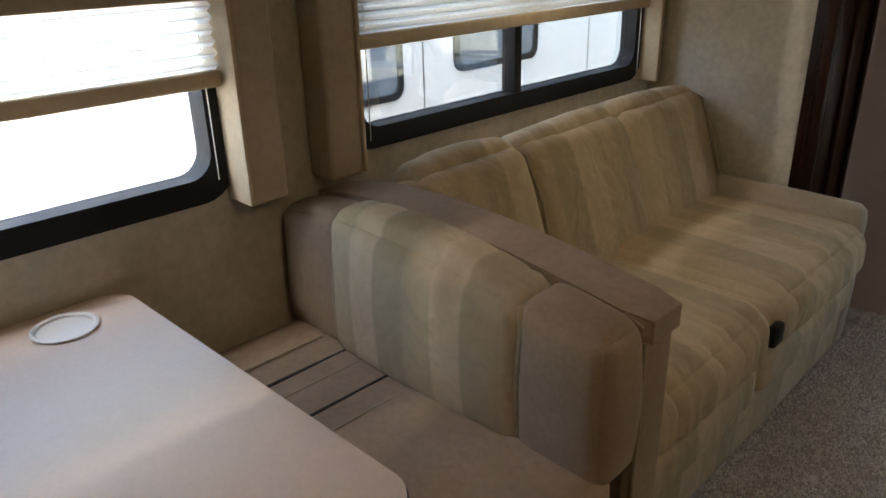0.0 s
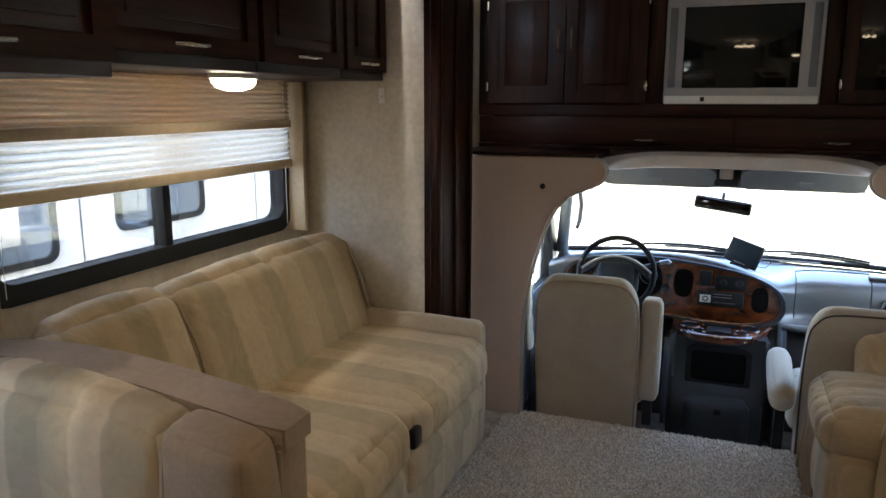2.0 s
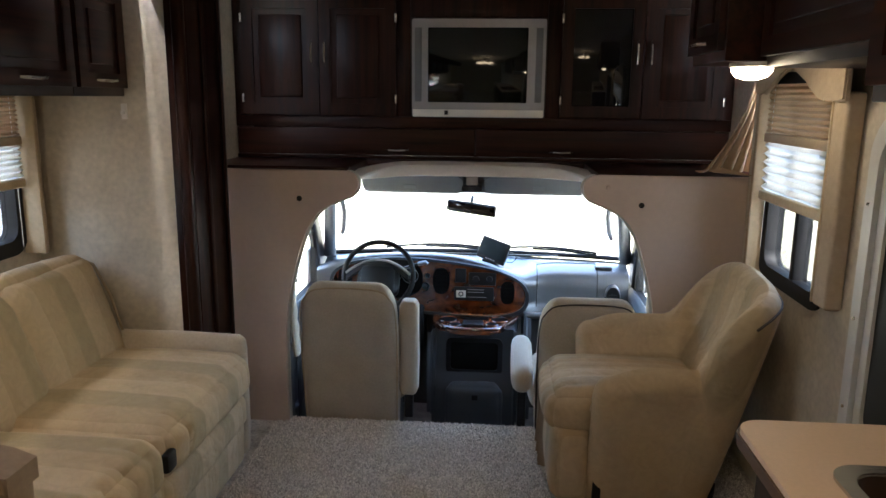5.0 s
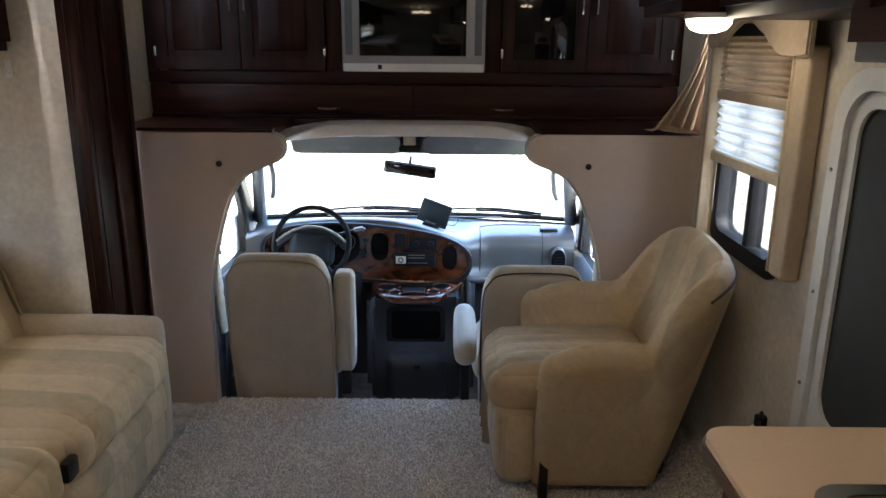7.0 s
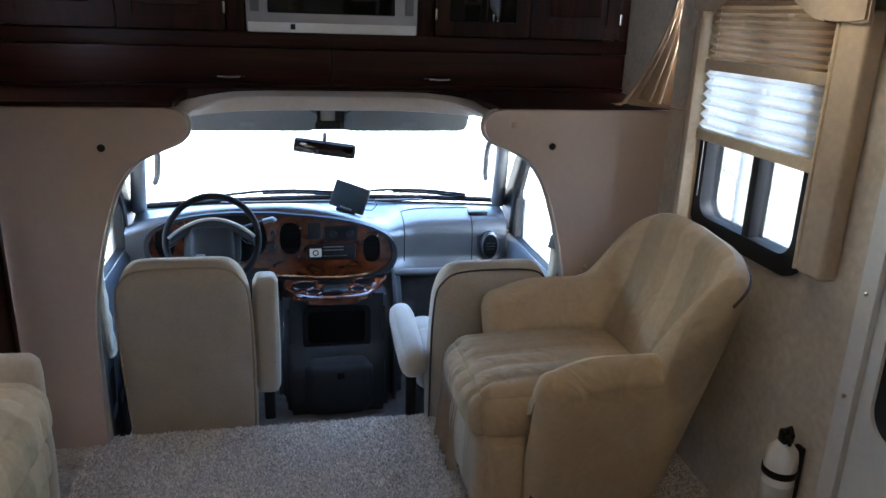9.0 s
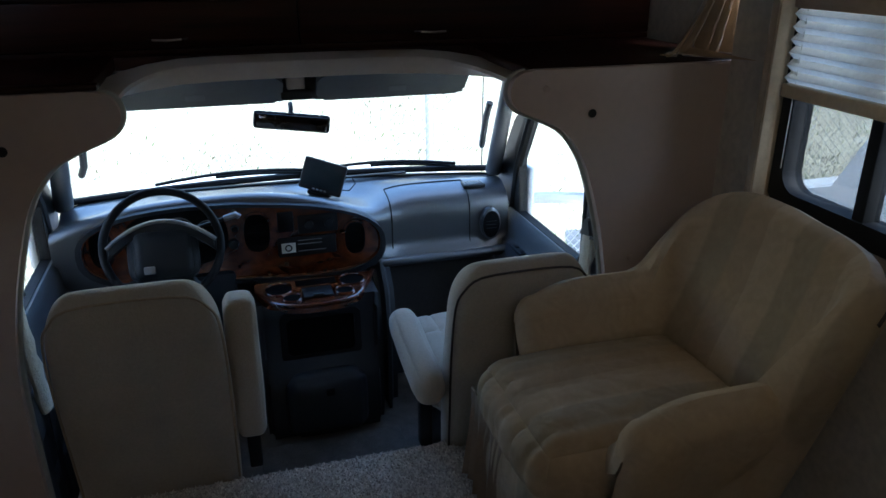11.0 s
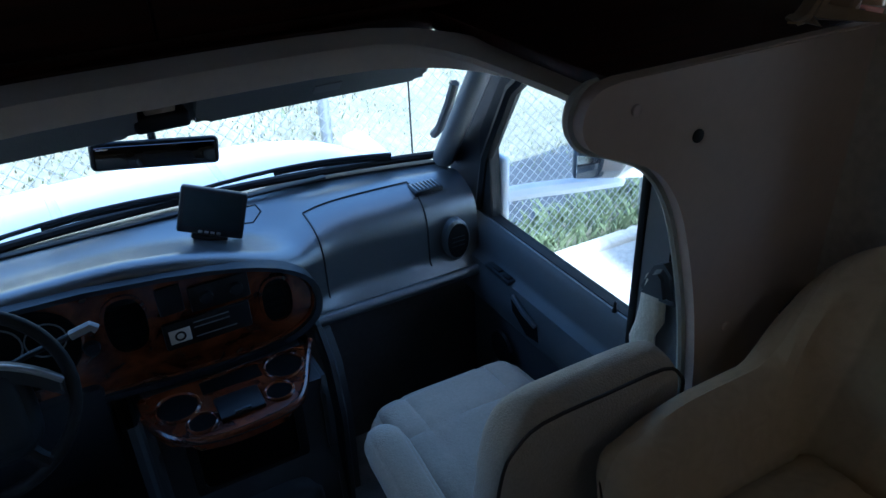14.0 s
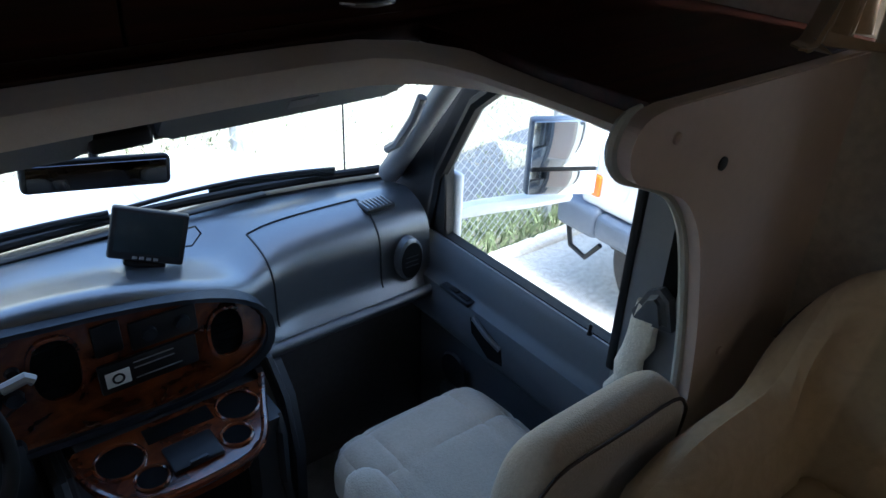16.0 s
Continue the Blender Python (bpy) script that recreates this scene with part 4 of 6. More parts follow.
bowl_rows += [[(0.8775 + (x - 0.8775) * f, -2.2675 + (y + 2.2675) * f, z) for x, y in SINK + SINK[:1]] for f, z in ((0.97, 0.765), (0.90, 0.752), (0.05, 0.745))]
part("bowl", sheet(bowl_rows, 0.002), STEEL, sk)

lift_cabinet(-0.93, -0.57, 0.76, 1.578, 1.98, 1.158, -1, "cabinets over the door side")
lift_cabinet(-1.66, -0.935, 0.87, 1.56, 1.98, 1.158, -1, "cabinets over the door side", handle=False)
lift_cabinet(-2.5, -1.665, 0.82, 1.47, 1.98, 1.158, -1, "cabinets over the door side")
dome_lamp(0.86, -0.855, 1.577)

# entry door with screen
door = thing("door_1", (1.17, -1.46, -0.45), "white aluminium entry screen door with dark mesh", "door", kind="structure")
part("door_frame", ring(rounded(-1.81, -1.03, -0.44, 1.45, 0.13, 7), rounded(-1.76, -1.08, -0.40, 1.40, 0.10, 7), 0, 1.135, 1.19), ALU, door, "white door frame with rounded corners")
part("leaf_frame", ring(rounded(-1.757, -1.083, -0.397, 1.397, 0.098, 7), rounded(-1.72, -1.12, 0.56, 1.36, 0.07, 7), 0, 1.15, 1.175), ALU, door)
part("lower_panel", box(1.152, 1.172, -1.75, -1.09, -0.39, 0.56, 0.004), WHITEPL, door)
part("mesh", box(1.160, 1.165, -1.725, -1.115, 0.555, 1.365, 0.001), SCREENMESH, door, "dark insect mesh")
part("handle", box(1.13, 1.15, -1.74, -1.70, 0.43, 0.50, 0.006), BLACK, door)
for zz in (0.2, 0.62, 0.88, 1.2):
    part("screw", lathe([(0.0005, -0.004), (0.005, -0.003), (0.006, 0.0)], (1.134, -1.055, zz), 0, 10), CHROME, door)
structure("door_backing", box(1.2, 1.22, -1.81, -1.03, -0.45, 1.45, 0), BLACK, "closed outer entry door behind the screen", "door")

fx = thing("fire_extinguisher", (1.095, -0.93, 0.155), "small white fire extinguisher with black valve on the wall", "fire extinguisher")
part("cylinder", lathe([(0.001, 0.16), (0.036, 0.162), (0.042, 0.172), (0.042, 0.37), (0.038, 0.395), (0.022, 0.415), (0.012, 0.42), (0.001, 0.421)], (1.10, -0.93, 0), 2, 24), WHITEPL, fx)
part("label_band", lathe([(0.0425, 0.215), (0.0428, 0.216), (0.0428, 0.30), (0.0425, 0.301)], (1.10, -0.93, 0), 2, 24), mat("pale_label", (0.55, 0.52, 0.48), 0.6), fx, "pale printed label")
part("red_mark", box(1.055, 1.0575, -0.945, -0.915, 0.20, 0.214, 0.001), RED, fx)
part("strap", lathe([(0.0435, 0.325), (0.045, 0.327), (0.045, 0.343), (0.0435, 0.345)], (1.10, -0.93, 0), 2, 24), BLACK, fx)
part("valve", box(1.085, 1.118, -0.945, -0.915, 0.415, 0.455, 0.008, 2), BLACK, fx)
part("lever", tube([(1.10, -0.93, 0.455), (1.09, -0.955, 0.475), (1.075, -0.985, 0.47)], 0.006), BLACK, fx)
part("lever", tube([(1.10, -0.93, 0.44), (1.085, -0.96, 0.45), (1.07, -0.985, 0.445)], 0.005), BLACK, fx)
part("bracket", box(1.143, 1.158, -0.945, -0.915, 0.155, 0.40, 0.003), BLACK, fx)
part("foot", box(1.06, 1.145, -0.945, -0.915, 0.153, 0.160, 0.002), BLACK, fx)

# ---- barrel armchair ----
chair = thing("barrel_armchair", (0.76, -0.40, 0.0), "striped beige velour barrel armchair turned to the aisle", "armchair")


def shell_rows(n=60):
    """The curved wall of the chair, from the near arm round the back to the far arm: it flares upwards and leans out at the back."""
    rows = []
    for i in range(n + 1):
        u = -1 + 2 * i / n
        au = abs(u)
        if au > 0.6:
            k = (au - 0.6) / 0.4
            bx, by = 0.82 - 0.285 * k, math.copysign(0.30, u)
            ang = math.copysign(90, u)
        else:
            ang = u / 0.6 * 90
            ca, sa = math.cos(radians(ang)), math.sin(radians(ang))
            bx, by = 0.82 + 0.15 * max(0.0, ca) ** 0.62, 0.30 * math.copysign(abs(sa) ** 0.62, sa)
        nx, ny = math.cos(radians(ang)), math.sin(radians(ang))
        back = math.sin(math.pi / 2 * min(1.0, max(0.0, (bx - 0.82) / 0.148))) ** 0.85 if au < 0.6 else 0.0
        if 0 < u < 0.6:
            back = max(0.0, nx) ** 1.35
        h = (0.588 if u < 0 else 0.612) + (0.280 if u < 0 else 0.262) * back * (1 + 0.06 * math.sin(radians(ang))) - (0.035 * ((au - 0.8) / 0.2) ** 2 if au > 0.8 else 0)
        flare = 0.045 + 0.097 * back
        th = 0.115 - 0.02 * back
        low = -0.055
        c = Vector((bx, -0.43 + by, 0))
        d = Vector((nx, ny, 0))
        row = []
        for f in (0.0, 0.2, 0.4, 0.6, 0.8, 1.0):
            row.append(c + d * (low + (flare - low) * f ** 0.9) + Vector((0, 0, 0.05 + (h - 0.12) * f)))
        for a in (20, 55, 90, 125, 160):
            row.append(c + d * (flare - th / 2 + th / 2 * math.cos(radians(a))) + Vector((0, 0, h - 0.07 + 0.07 * math.sin(radians(a)))))
        row += [c + d * (flare - th) + Vector((0, 0, h - 0.075)), c + d * (flare * 0.8 - th - 0.01) + Vector((0, 0, 0.42 + (h - 0.49) * 0.6)), c + d * (flare * 0.5 - th - 0.02) + Vector((0, 0, 0.42 + (h - 0.49) * 0.25)), c + d * (-th * 0.95) + Vector((0, 0, 0.38)), c + d * (-th * 0.9) + Vector((0, 0, 0.05))]
        rows.append(row)
    return rows


SR = shell_rows()


def arm_end(row):
    """Rounds off the front of an arm: the outline shrinks as it comes forward."""
    out = []
    n = len(row)
    top = max(p.z for p in row)
    mids = [(row[k] + row[n - 1 - k]) / 2 for k in range(n)]
    for f, ahead in ((0.97, 0.018), (0.85, 0.036), (0.62, 0.05), (0.34, 0.058), (0.0, 0.061)):
        out.append([Vector((p.x - ahead, (mids[k] + (p - mids[k]) * f).y, p.z if p.z < 0.1 else p.z - (1 - f) * 0.075 * max(0.0, (p.z - 0.3) / (top - 0.3)))) for k, p in enumerate(row)])
    return out


bm = sheet(list(reversed(arm_end(SR[0]))) + SR + arm_end(SR[-1]))
bmesh.ops.remove_doubles(bm, verts=bm.verts, dist=1e-4)
part("shell", bm, STRIPE_C, chair, "striped curved back and arms")
bm = pad(0.335, 0.92, -0.655, -0.205, 0.29, 0.455, 0.065, 0.022, 44)
pucker(bm, 1, [-0.655 + 0.075 * k for k in range(1, 6)], 0.005, ((0, -1), (2, 1)), 0.010)
part("seat_cushion", bm, STRIPE_C, chair)
bm = pucker(pad(0.352, 0.50, -0.675, -0.19, 0.045, 0.345, 0.05, 0.014, 30), 1, [-0.675 + 0.12 * k for k in range(1, 4)], 0.006, ((0, -1), (2, 1)), 0.011)
part("footrest_board", bm, STRIPE_C, chair, "padded footrest folded down")
part("welt", tube([SR[i][6] for i in range(17, 44)], 0.0045), DARKPIPE, chair, "dark welt round the back")
part("footrest_bracket", box(0.495, 0.525, -0.695, -0.655, 0.0, 0.19, 0.004), BLACK, chair)
part("base", lathe([(0.20, 0.0), (0.20, 0.03), (0.08, 0.05), (0.06, 0.09)], (0.80, -0.40, 0), 2, 24), BLACK, chair, "black swivel base")
sk_rows = []
for i in range(7):
    z = 0.33 - 0.30 * i / 6
    sk_rows.append([(0.345 + 0.004 * i - 0.020 * (i / 6) * math.sin(k * 1.9) - 0.016 * i / 6, -0.40 + 0.24 * k / 26 + 0.03 * i / 6, z) for k in range(27)])
part("skirt", sheet(sk_rows, 0.005), TANVELOUR, chair, "gathered loose fabric skirt at the front")


# ---- cab seats ----
def captain_seat(name, x0, x1, y, top, label, arm_up, arm_side, far_arm):
    s = thing(name, ((x0 + x1) / 2, y + 0.3, -0.32), label, "car seat", "cab seats")
    lean = Matrix.Translation((0, y + 0.08, 0.0)) @ Matrix.Rotation(radians(7), 4, "X") @ Matrix.Translation((0, -y - 0.08, 0.0))
    w = x1 - x0
    rows = []
    for i in range(27):
        t = 1 - (1 - i / 26) ** 1.7
        z = -0.12 + (top + 0.12) * t
        k = 0.60 + 0.40 * math.sqrt(max(0.0, 1 - max(0.0, (t - 0.80) / 0.20) ** 2.2))
        k *= 0.93 + 0.07 * math.sin(math.pi * min(1, t * 0.9 + 0.1))
        dpt = 0.065 * math.sqrt(max(0.02, 1 - max(0.0, (t - 0.9) / 0.1) ** 2))
        row = []
        for a in range(33):
            an = 2 * math.pi * a / 32
            cx, sx = math.cos(an), math.sin(an)
            ex = math.copysign(abs(cx) ** 0.35, cx)
            ey = math.copysign(abs(sx) ** 0.6, sx)
            row.append(((x0 + x1) / 2 + ex * w / 2 * k, y + 0.075 + ey * dpt, z))
        rows.append(row)
    bm = sheet(rows)
    bmesh.ops.remove_doubles(bm, verts=bm.verts, dist=1e-4)
    bmesh.ops.holes_fill(bm, edges=[e for e in bm.edges if e.is_boundary])
    part("backrest", moved(bm, lean), SEATCLOTH, s)
    part("back_piping", moved(tube(smooth_line([(x0 + 0.012, y + 0.03, 0.0), (x0 + 0.006, y + 0.03, top * 0.55), (x0 + 0.012, y + 0.03, top * 0.82), (x0 + 0.035, y + 0.03, top * 0.91), (x0 + 0.085, y + 0.03, top * 0.968), (x0 + w / 2, y + 0.025, top * 0.985), (x1 - 0.085, y + 0.03, top * 0.968), (x1 - 0.035, y + 0.03, top * 0.91), (x1 - 0.012, y + 0.03, top * 0.82), (x1 - 0.006, y + 0.03, top * 0.55), (x1 - 0.012, y + 0.03, 0.0)], 3), 0.0035), lean), DARKPIPE if not arm_up else PIPING, s)
    bm = pad(x0, x1, y + 0.15, y + 0.60, 0.02, 0.185, 0.055, 0.022, 40)
    pucker(bm, 1, [y + 0.43], 0.007, ((2, 1),), 0.007)
    pucker(bm, 0, [x0 + 0.10, x1 - 0.10], 0.006, ((2, 1),), 0.007)
    part("seat_cushion", bm, SEATCLOTH, s, "stitched seat cushion")
    part("pedestal", box(x0 + 0.05, x1 - 0.05, y + 0.18, y + 0.55, -0.319, 0.02, 0.01), BLACK, s)
    for ax in ([arm_side] if not far_arm else [arm_side, far_arm]):
        if arm_up:
            a = part("armrest", pad(ax - 0.042, ax + 0.042, y + 0.02, y + 0.12, 0.12, 0.565, 0.024, 0.004, 8), SEATCLOTH, s, "folded-up padded armrest")
        else:
            dip = Matrix.Translation((0, y + 0.06, 0.30)) @ Matrix.Rotation(radians(8), 4, "X") @ Matrix.Translation((0, -y - 0.06, -0.30))
            a = part("armrest", moved(pad(ax - 0.045, ax + 0.045, y - 0.04, y + 0.38, 0.20, 0.30, 0.04, 0.006, 8), dip), SEATCLOTH, s, "lowered padded armrest")
        part("arm_pivot", box(ax - 0.02, ax + 0.02, y + 0.045, y + 0.085, 0.0, 0.13 if arm_up else 0.26, 0.008), BLACK, a)
    return s


captain_seat("driver_seat", -0.745, -0.295, 0.045, 0.665, "beige cloth captain's seat behind the steering wheel", True, -0.255, None)
captain_seat("passenger_seat", 0.32, 0.765, -0.005, 0.635, "beige cloth passenger captain's seat with dark piping", False, 0.265, None)

# ---- dashboard ----
dash = thing("dashboard", (0.0, 1.05, 0.2), "blue-grey vinyl dashboard with walnut instrument panel", "dashboard", kind="structure")


def dash_rows(xs=None):
    rows = []
    for x in xs or [-0.87 + 1.74 * i / 88 for i in range(89)]:
        s = 1 / (1 + math.exp(-(x - 0.315) / 0.045))
        yl = [(1.33, 0.53), (1.22, 0.548), (1.08, 0.556), (0.97, 0.596), (0.90, 0.620), (0.865, 0.600), (0.863, 0.53), (0.866, 0.39), (0.866, 0.32), (0.872, 0.285), (0.97, 0.25)]
        yr = [(1.32, 0.52), (1.20, 0.538), (1.10, 0.546), (1.02, 0.536), (0.97, 0.507), (0.945, 0.46), (0.94, 0.39), (0.935, 0.33), (0.90, 0.285), (0.91, 0.25), (1.0, 0.22)]
        if x < 0.3:
            c = (x + 0.24) / 0.54
            drop = 0.13 * max(0.0, c) ** 2.0 + 0.055 * max(0.0, -c) ** 3
        else:
            drop = 0.13
        row = []
        for k, ((ya, za), (yb, zb)) in enumerate(zip(yl, yr)):
            z = za * (1 - s) + zb * s
            y = ya * (1 - s) + yb * s
            z -= drop * (1 - s) * (0, 0.1, 0.5, 0.85, 1, 1, 0.6, 0.2, 0, 0, 0)[k]
            bow = 0.10 * (abs(x) / 0.87) ** 3 if k < 3 else 0.03 * (abs(x) / 0.87) ** 3
            row.append((x, y - bow * (1 if k < 2 else 0.4), z))
        rows.append(row)
    return rows


def eased(row, n=4):
    """Fills a profile in with a smooth curve through its points."""
    p = [Vector(q) for q in row]
    p = [p[0] * 2 - p[1]] + p + [p[-1] * 2 - p[-2]]
    out = []
    for i in range(1, len(p) - 2):
        for k in range(n):
            t = k / n
            out.append(0.5 * (2 * p[i] + (p[i + 1] - p[i - 1]) * t + (2 * p[i - 1] - 5 * p[i] + 4 * p[i + 1] - p[i + 2]) * t * t + (3 * p[i] - p[i - 1] - 3 * p[i + 1] + p[i + 2]) * t ** 3))
    return out + [p[-2]]


part("dash_top", sheet([eased(r) for r in dash_rows()], 0.01), DASHTOP, dash, "padded blue-grey dash top")
# walnut oval panel
def oval(x0, x1, z0, z1, n=40, p=0.62):
    cx, cz, a, b = (x0 + x1) / 2, (z0 + z1) / 2, (x1 - x0) / 2, (z1 - z0) / 2
    return [(cx + a * math.copysign(abs(math.cos(2 * math.pi * k / n)) ** p, math.cos(2 * math.pi * k / n)), cz + b * math.copysign(abs(math.sin(2 * math.pi * k / n)) ** 0.8, math.sin(2 * math.pi * k / n))) for k in range(n)]


OV = [(x, z - 0.055 * max(0.0, x + 0.3) / 0.6) for x, z in oval(-0.775, 0.30, 0.305, 0.592)]
part("hood", ring([(-0.24 + (x + 0.24) * 1.035, 0.455 + (z - 0.455) * 1.10) for x, z in OV], OV, 1, 0.835, 0.94), DASH, dash, "dark hood round the panel")
wp = part("instrument_panel", prism(OV, 1, 0.8550, 0.8800, 0.004), BURL, dash, "glossy walnut instrument panel")
part("panel_rim", tube([(x, 0.854, z) for x, z in OV], 0.007, 8, True), BURL, wp, "glossy rounded panel edge")


def vent(x0, x1, z0, z1, y):
    v = part("air_vent", ring(oval(x0 - 0.008, x1 + 0.008, z0 - 0.008, z1 + 0.008, 24, 0.8), oval(x0, x1, z0, z1, 24, 0.8), 1, y - 0.010, y + 0.006), BURL, wp, "glossy walnut vent rim")
    bmv = prism(oval(x0, x1, z0, z1, 24, 0.8), 1, y - 0.002, y)
    for k in range(5):
        zz = z0 + (z1 - z0) * (k + 1) / 6
        box(x0 + 0.012, x1 - 0.012, y - 0.004, y - 0.002, zz - 0.002, zz + 0.002, 0, into=bmv)
    # The disc between the slats is flat; its black is the vent's inner shade.
    part("louvres", bmv, RECESS_SHADE, v)


vent(-0.745, -0.665, 0.40, 0.545, 0.8550)
vent(-0.215, -0.12, 0.40, 0.55, 0.8550)
vent(0.16, 0.24, 0.352, 0.482, 0.8550)
# Plate stands proud of the panel; its near-black colour gives a recess's shade.
part("gauge_recess", prism(oval(-0.63, -0.27, 0.37, 0.59, 30, 0.7), 1, 0.8480, 0.8545, 0.003), RECESS_SHADE, wp, "dark instrument cluster")
for gx, gz, r in ((-0.55, 0.50, 0.05), (-0.44, 0.51, 0.055), (-0.34, 0.50, 0.045)):
    part("gauge_ring", ring([(gx + r * math.cos(a / 3.5), gz + r * math.sin(a / 3.5)) for a in range(22)], [(gx + r * 0.93 * math.cos(a / 3.5), gz + r * 0.93 * math.sin(a / 3.5)) for a in range(22)], 1, 0.8450, 0.8475), PILLAR, wp)
part("switch_block", box(-0.09, -0.03, 0.8450, 0.8545, 0.468, 0.548, 0.008), BLACK, wp)
part("heater_control", box(-0.015, 0.135, 0.8450, 0.8545, 0.455, 0.528, 0.01), BLACK, wp)
for kx in (0.025, 0.10):
    part("knob", lathe([(0.018, 0.0), (0.016, -0.012), (0.001, -0.013)], (kx, 0.8450, 0.492), 1, 16), DASH, wp)
rad = part("radio", box(-0.095, 0.125, 0.8420, 0.8545, 0.367, 0.445, 0.005), BLACK, wp, "black radio with pale maker's plate")
part("plate", box(-0.083, -0.030, 0.8395, 0.8415, 0.385, 0.425, 0.002), WHITEPL, rad)
part("plate_ring", ring([(-0.0565 + 0.014 * math.cos(a), 0.405 + 0.014 * math.sin(a)) for a in [k * 0.3 for k in range(21)]], [(-0.0565 + 0.009 * math.cos(a), 0.405 + 0.009 * math.sin(a)) for a in [k * 0.3 for k in range(21)]], 1, 0.8375, 0.8390), BLACK, rad)
for zz in (0.387, 0.415, 0.43):
    part("print_bar", box(-0.02, 0.085 if zz < 0.4 else 0.07, 0.8398, 0.8416, zz, zz + 0.0025, 0), SILVER, rad)
part("headlamp_knob", lathe([(0.02, 0.0), (0.017, -0.015), (0.001, -0.016)], (-0.255, 0.8550, 0.44), 1, 16), BLACK, wp)
part("dimmer_knob", lathe([(0.014, 0.0), (0.012, -0.012), (0.001, -0.013)], (-0.245, 0.8550, 0.50), 1, 16), BLACK, wp)
# glove box lid and passenger vent
for sx in (0.365, 0.700):
    part("seam", tube([p + Vector((0, -0.001, 0.001)) for p in eased(dash_rows([sx])[0])[9:30]], 0.0028, 6), BLACK, dash)
part("seam", tube([eased(dash_rows([0.365 + 0.335 * k / 8])[0])[9] + Vector((0, 0, 0.001)) for k in range(9)], 0.0028, 6), BLACK, dash)
part("lower_ledge", tube([(0.30, 0.875, 0.285), (0.5, 0.888, 0.278), (0.7, 0.885, 0.278), (0.85, 0.875, 0.29)], 0.018, 10), DASHTOP, dash)
VM = Matrix.Translation((0.782, 0.905, 0.395)) @ Matrix.Diagonal((0.72, 1, 1.15, 1)) @ Matrix.Translation((-0.782, -0.905, -0.395))
pv = part("side_vent", moved(lathe([(0.060, 0.02), (0.060, -0.004), (0.053, -0.010)], (0.782, 0.905, 0.395), 1, 28), VM), DASHTOP, dash, "oval side vent surround")
# Flat disc over the capped surround, coloured as the dark of a hollow barrel.
part("vent_barrel", moved(lathe([(0.051, -0.0102), (0.050, -0.0112), (0.030, -0.0108), (0.001, -0.0106)], (0.782, 0.905, 0.395), 1, 24), VM), RECESS_SHADE, pv)
for k in range(3):
    part("louvre", box(0.760, 0.804, 0.892, 0.895, 0.377 + 0.015 * k, 0.3795 + 0.015 * k, 0.001), BLACK, pv)
dv = part("defrost_vent", box(0.69, 0.785, 0.985, 1.05, 0.528, 0.543, 0.003), BLACK, dash)
for k in range(7):
    part("slat", box(0.697 + 0.0125 * k, 0.702 + 0.0125 * k, 0.99, 1.045, 0.5425, 0.5465, 0.001), DASHTOP, dv)
part("defrost_slot", box(-0.5, 0.5, 1.22, 1.245, 0.546, 0.554, 0.003), BLACK, dash)
part("knee_panel", box(-0.92, 0.94, 1.0, 1.36, -0.33, 0.36, 0.02), FOOTWELL, dash, "dark footwell bulkhead")
part("steering_cover", box(-0.72, -0.26, 0.83, 1.0, 0.06, 0.335, 0.02), DASH, dash)

# steering wheel and column
sw_ = thing("steering_wheel", (-0.47, 0.62, 0.52), "black steering wheel with grey airbag hub", "steering wheel")
WM = Matrix.Translation((-0.475, 0.585, 0.558)) @ Matrix.Rotation(radians(-26), 4, "X")
R = 0.182
part("rim", moved(tube([(R * math.cos(2 * math.pi * k / 48), 0, R * math.sin(2 * math.pi * k / 48)) for k in range(48)], 0.0135, 10, True), WM), RUBBER, sw_)
part("hub", moved(pad(-0.098, 0.098, -0.030, 0.045, -0.115, 0.062, 0.035, 0.012, 10), WM), DASH, sw_, "dark padded airbag hub")
ARC = [(0.168 * u, 0.072 - 0.075 * u * u) for u in [-1 + k / 8 for k in range(17)]]
part("spoke", moved(prism([(x, z + 0.014) for x, z in ARC] + [(x, z - 0.020 - 0.010 * abs(x) / 0.168) for x, z in reversed(ARC)], 1, -0.026, 0.012, 0.008, 3), WM), DASH, sw_, "dark arched upper spoke")
part("spoke_edge", moved(tube([(x, -0.027, z + 0.008) for x, z in ARC], 0.0065), WM), SILVER, sw_)
for s in (-1, 1):
    part("lower_spoke", moved(tube([(s * 0.05, 0.014, -0.085), (s * 0.085, 0.006, -0.135), (s * 0.105, 0.0, -0.152)], 0.018), WM), RUBBER, sw_)
part("switch_pad", moved(box(-0.06, -0.025, -0.046, -0.036, -0.09, -0.065, 0.004), WM), SILVER, sw_)
part("column", moved(lathe([(0.055, 0.03), (0.05, 0.26)], (0, 0, 0), 1, 20), WM), DASH, sw_)
part("gear_lever", tube([(-0.44, 0.70, 0.545), (-0.36, 0.68, 0.58), (-0.29, 0.66, 0.605), (-0.255, 0.655, 0.615)], 0.007), BLACK, sw_)
part("lever_knob", tube([(-0.275, 0.657, 0.61), (-0.235, 0.652, 0.622), (-0.225, 0.651, 0.612)], 0.011), SILVER, sw_, "grey lever grip")
part("signal_lever", tube([(-0.52, 0.70, 0.545), (-0.60, 0.68, 0.555), (-0.64, 0.675, 0.555)], 0.007), SILVER, sw_)

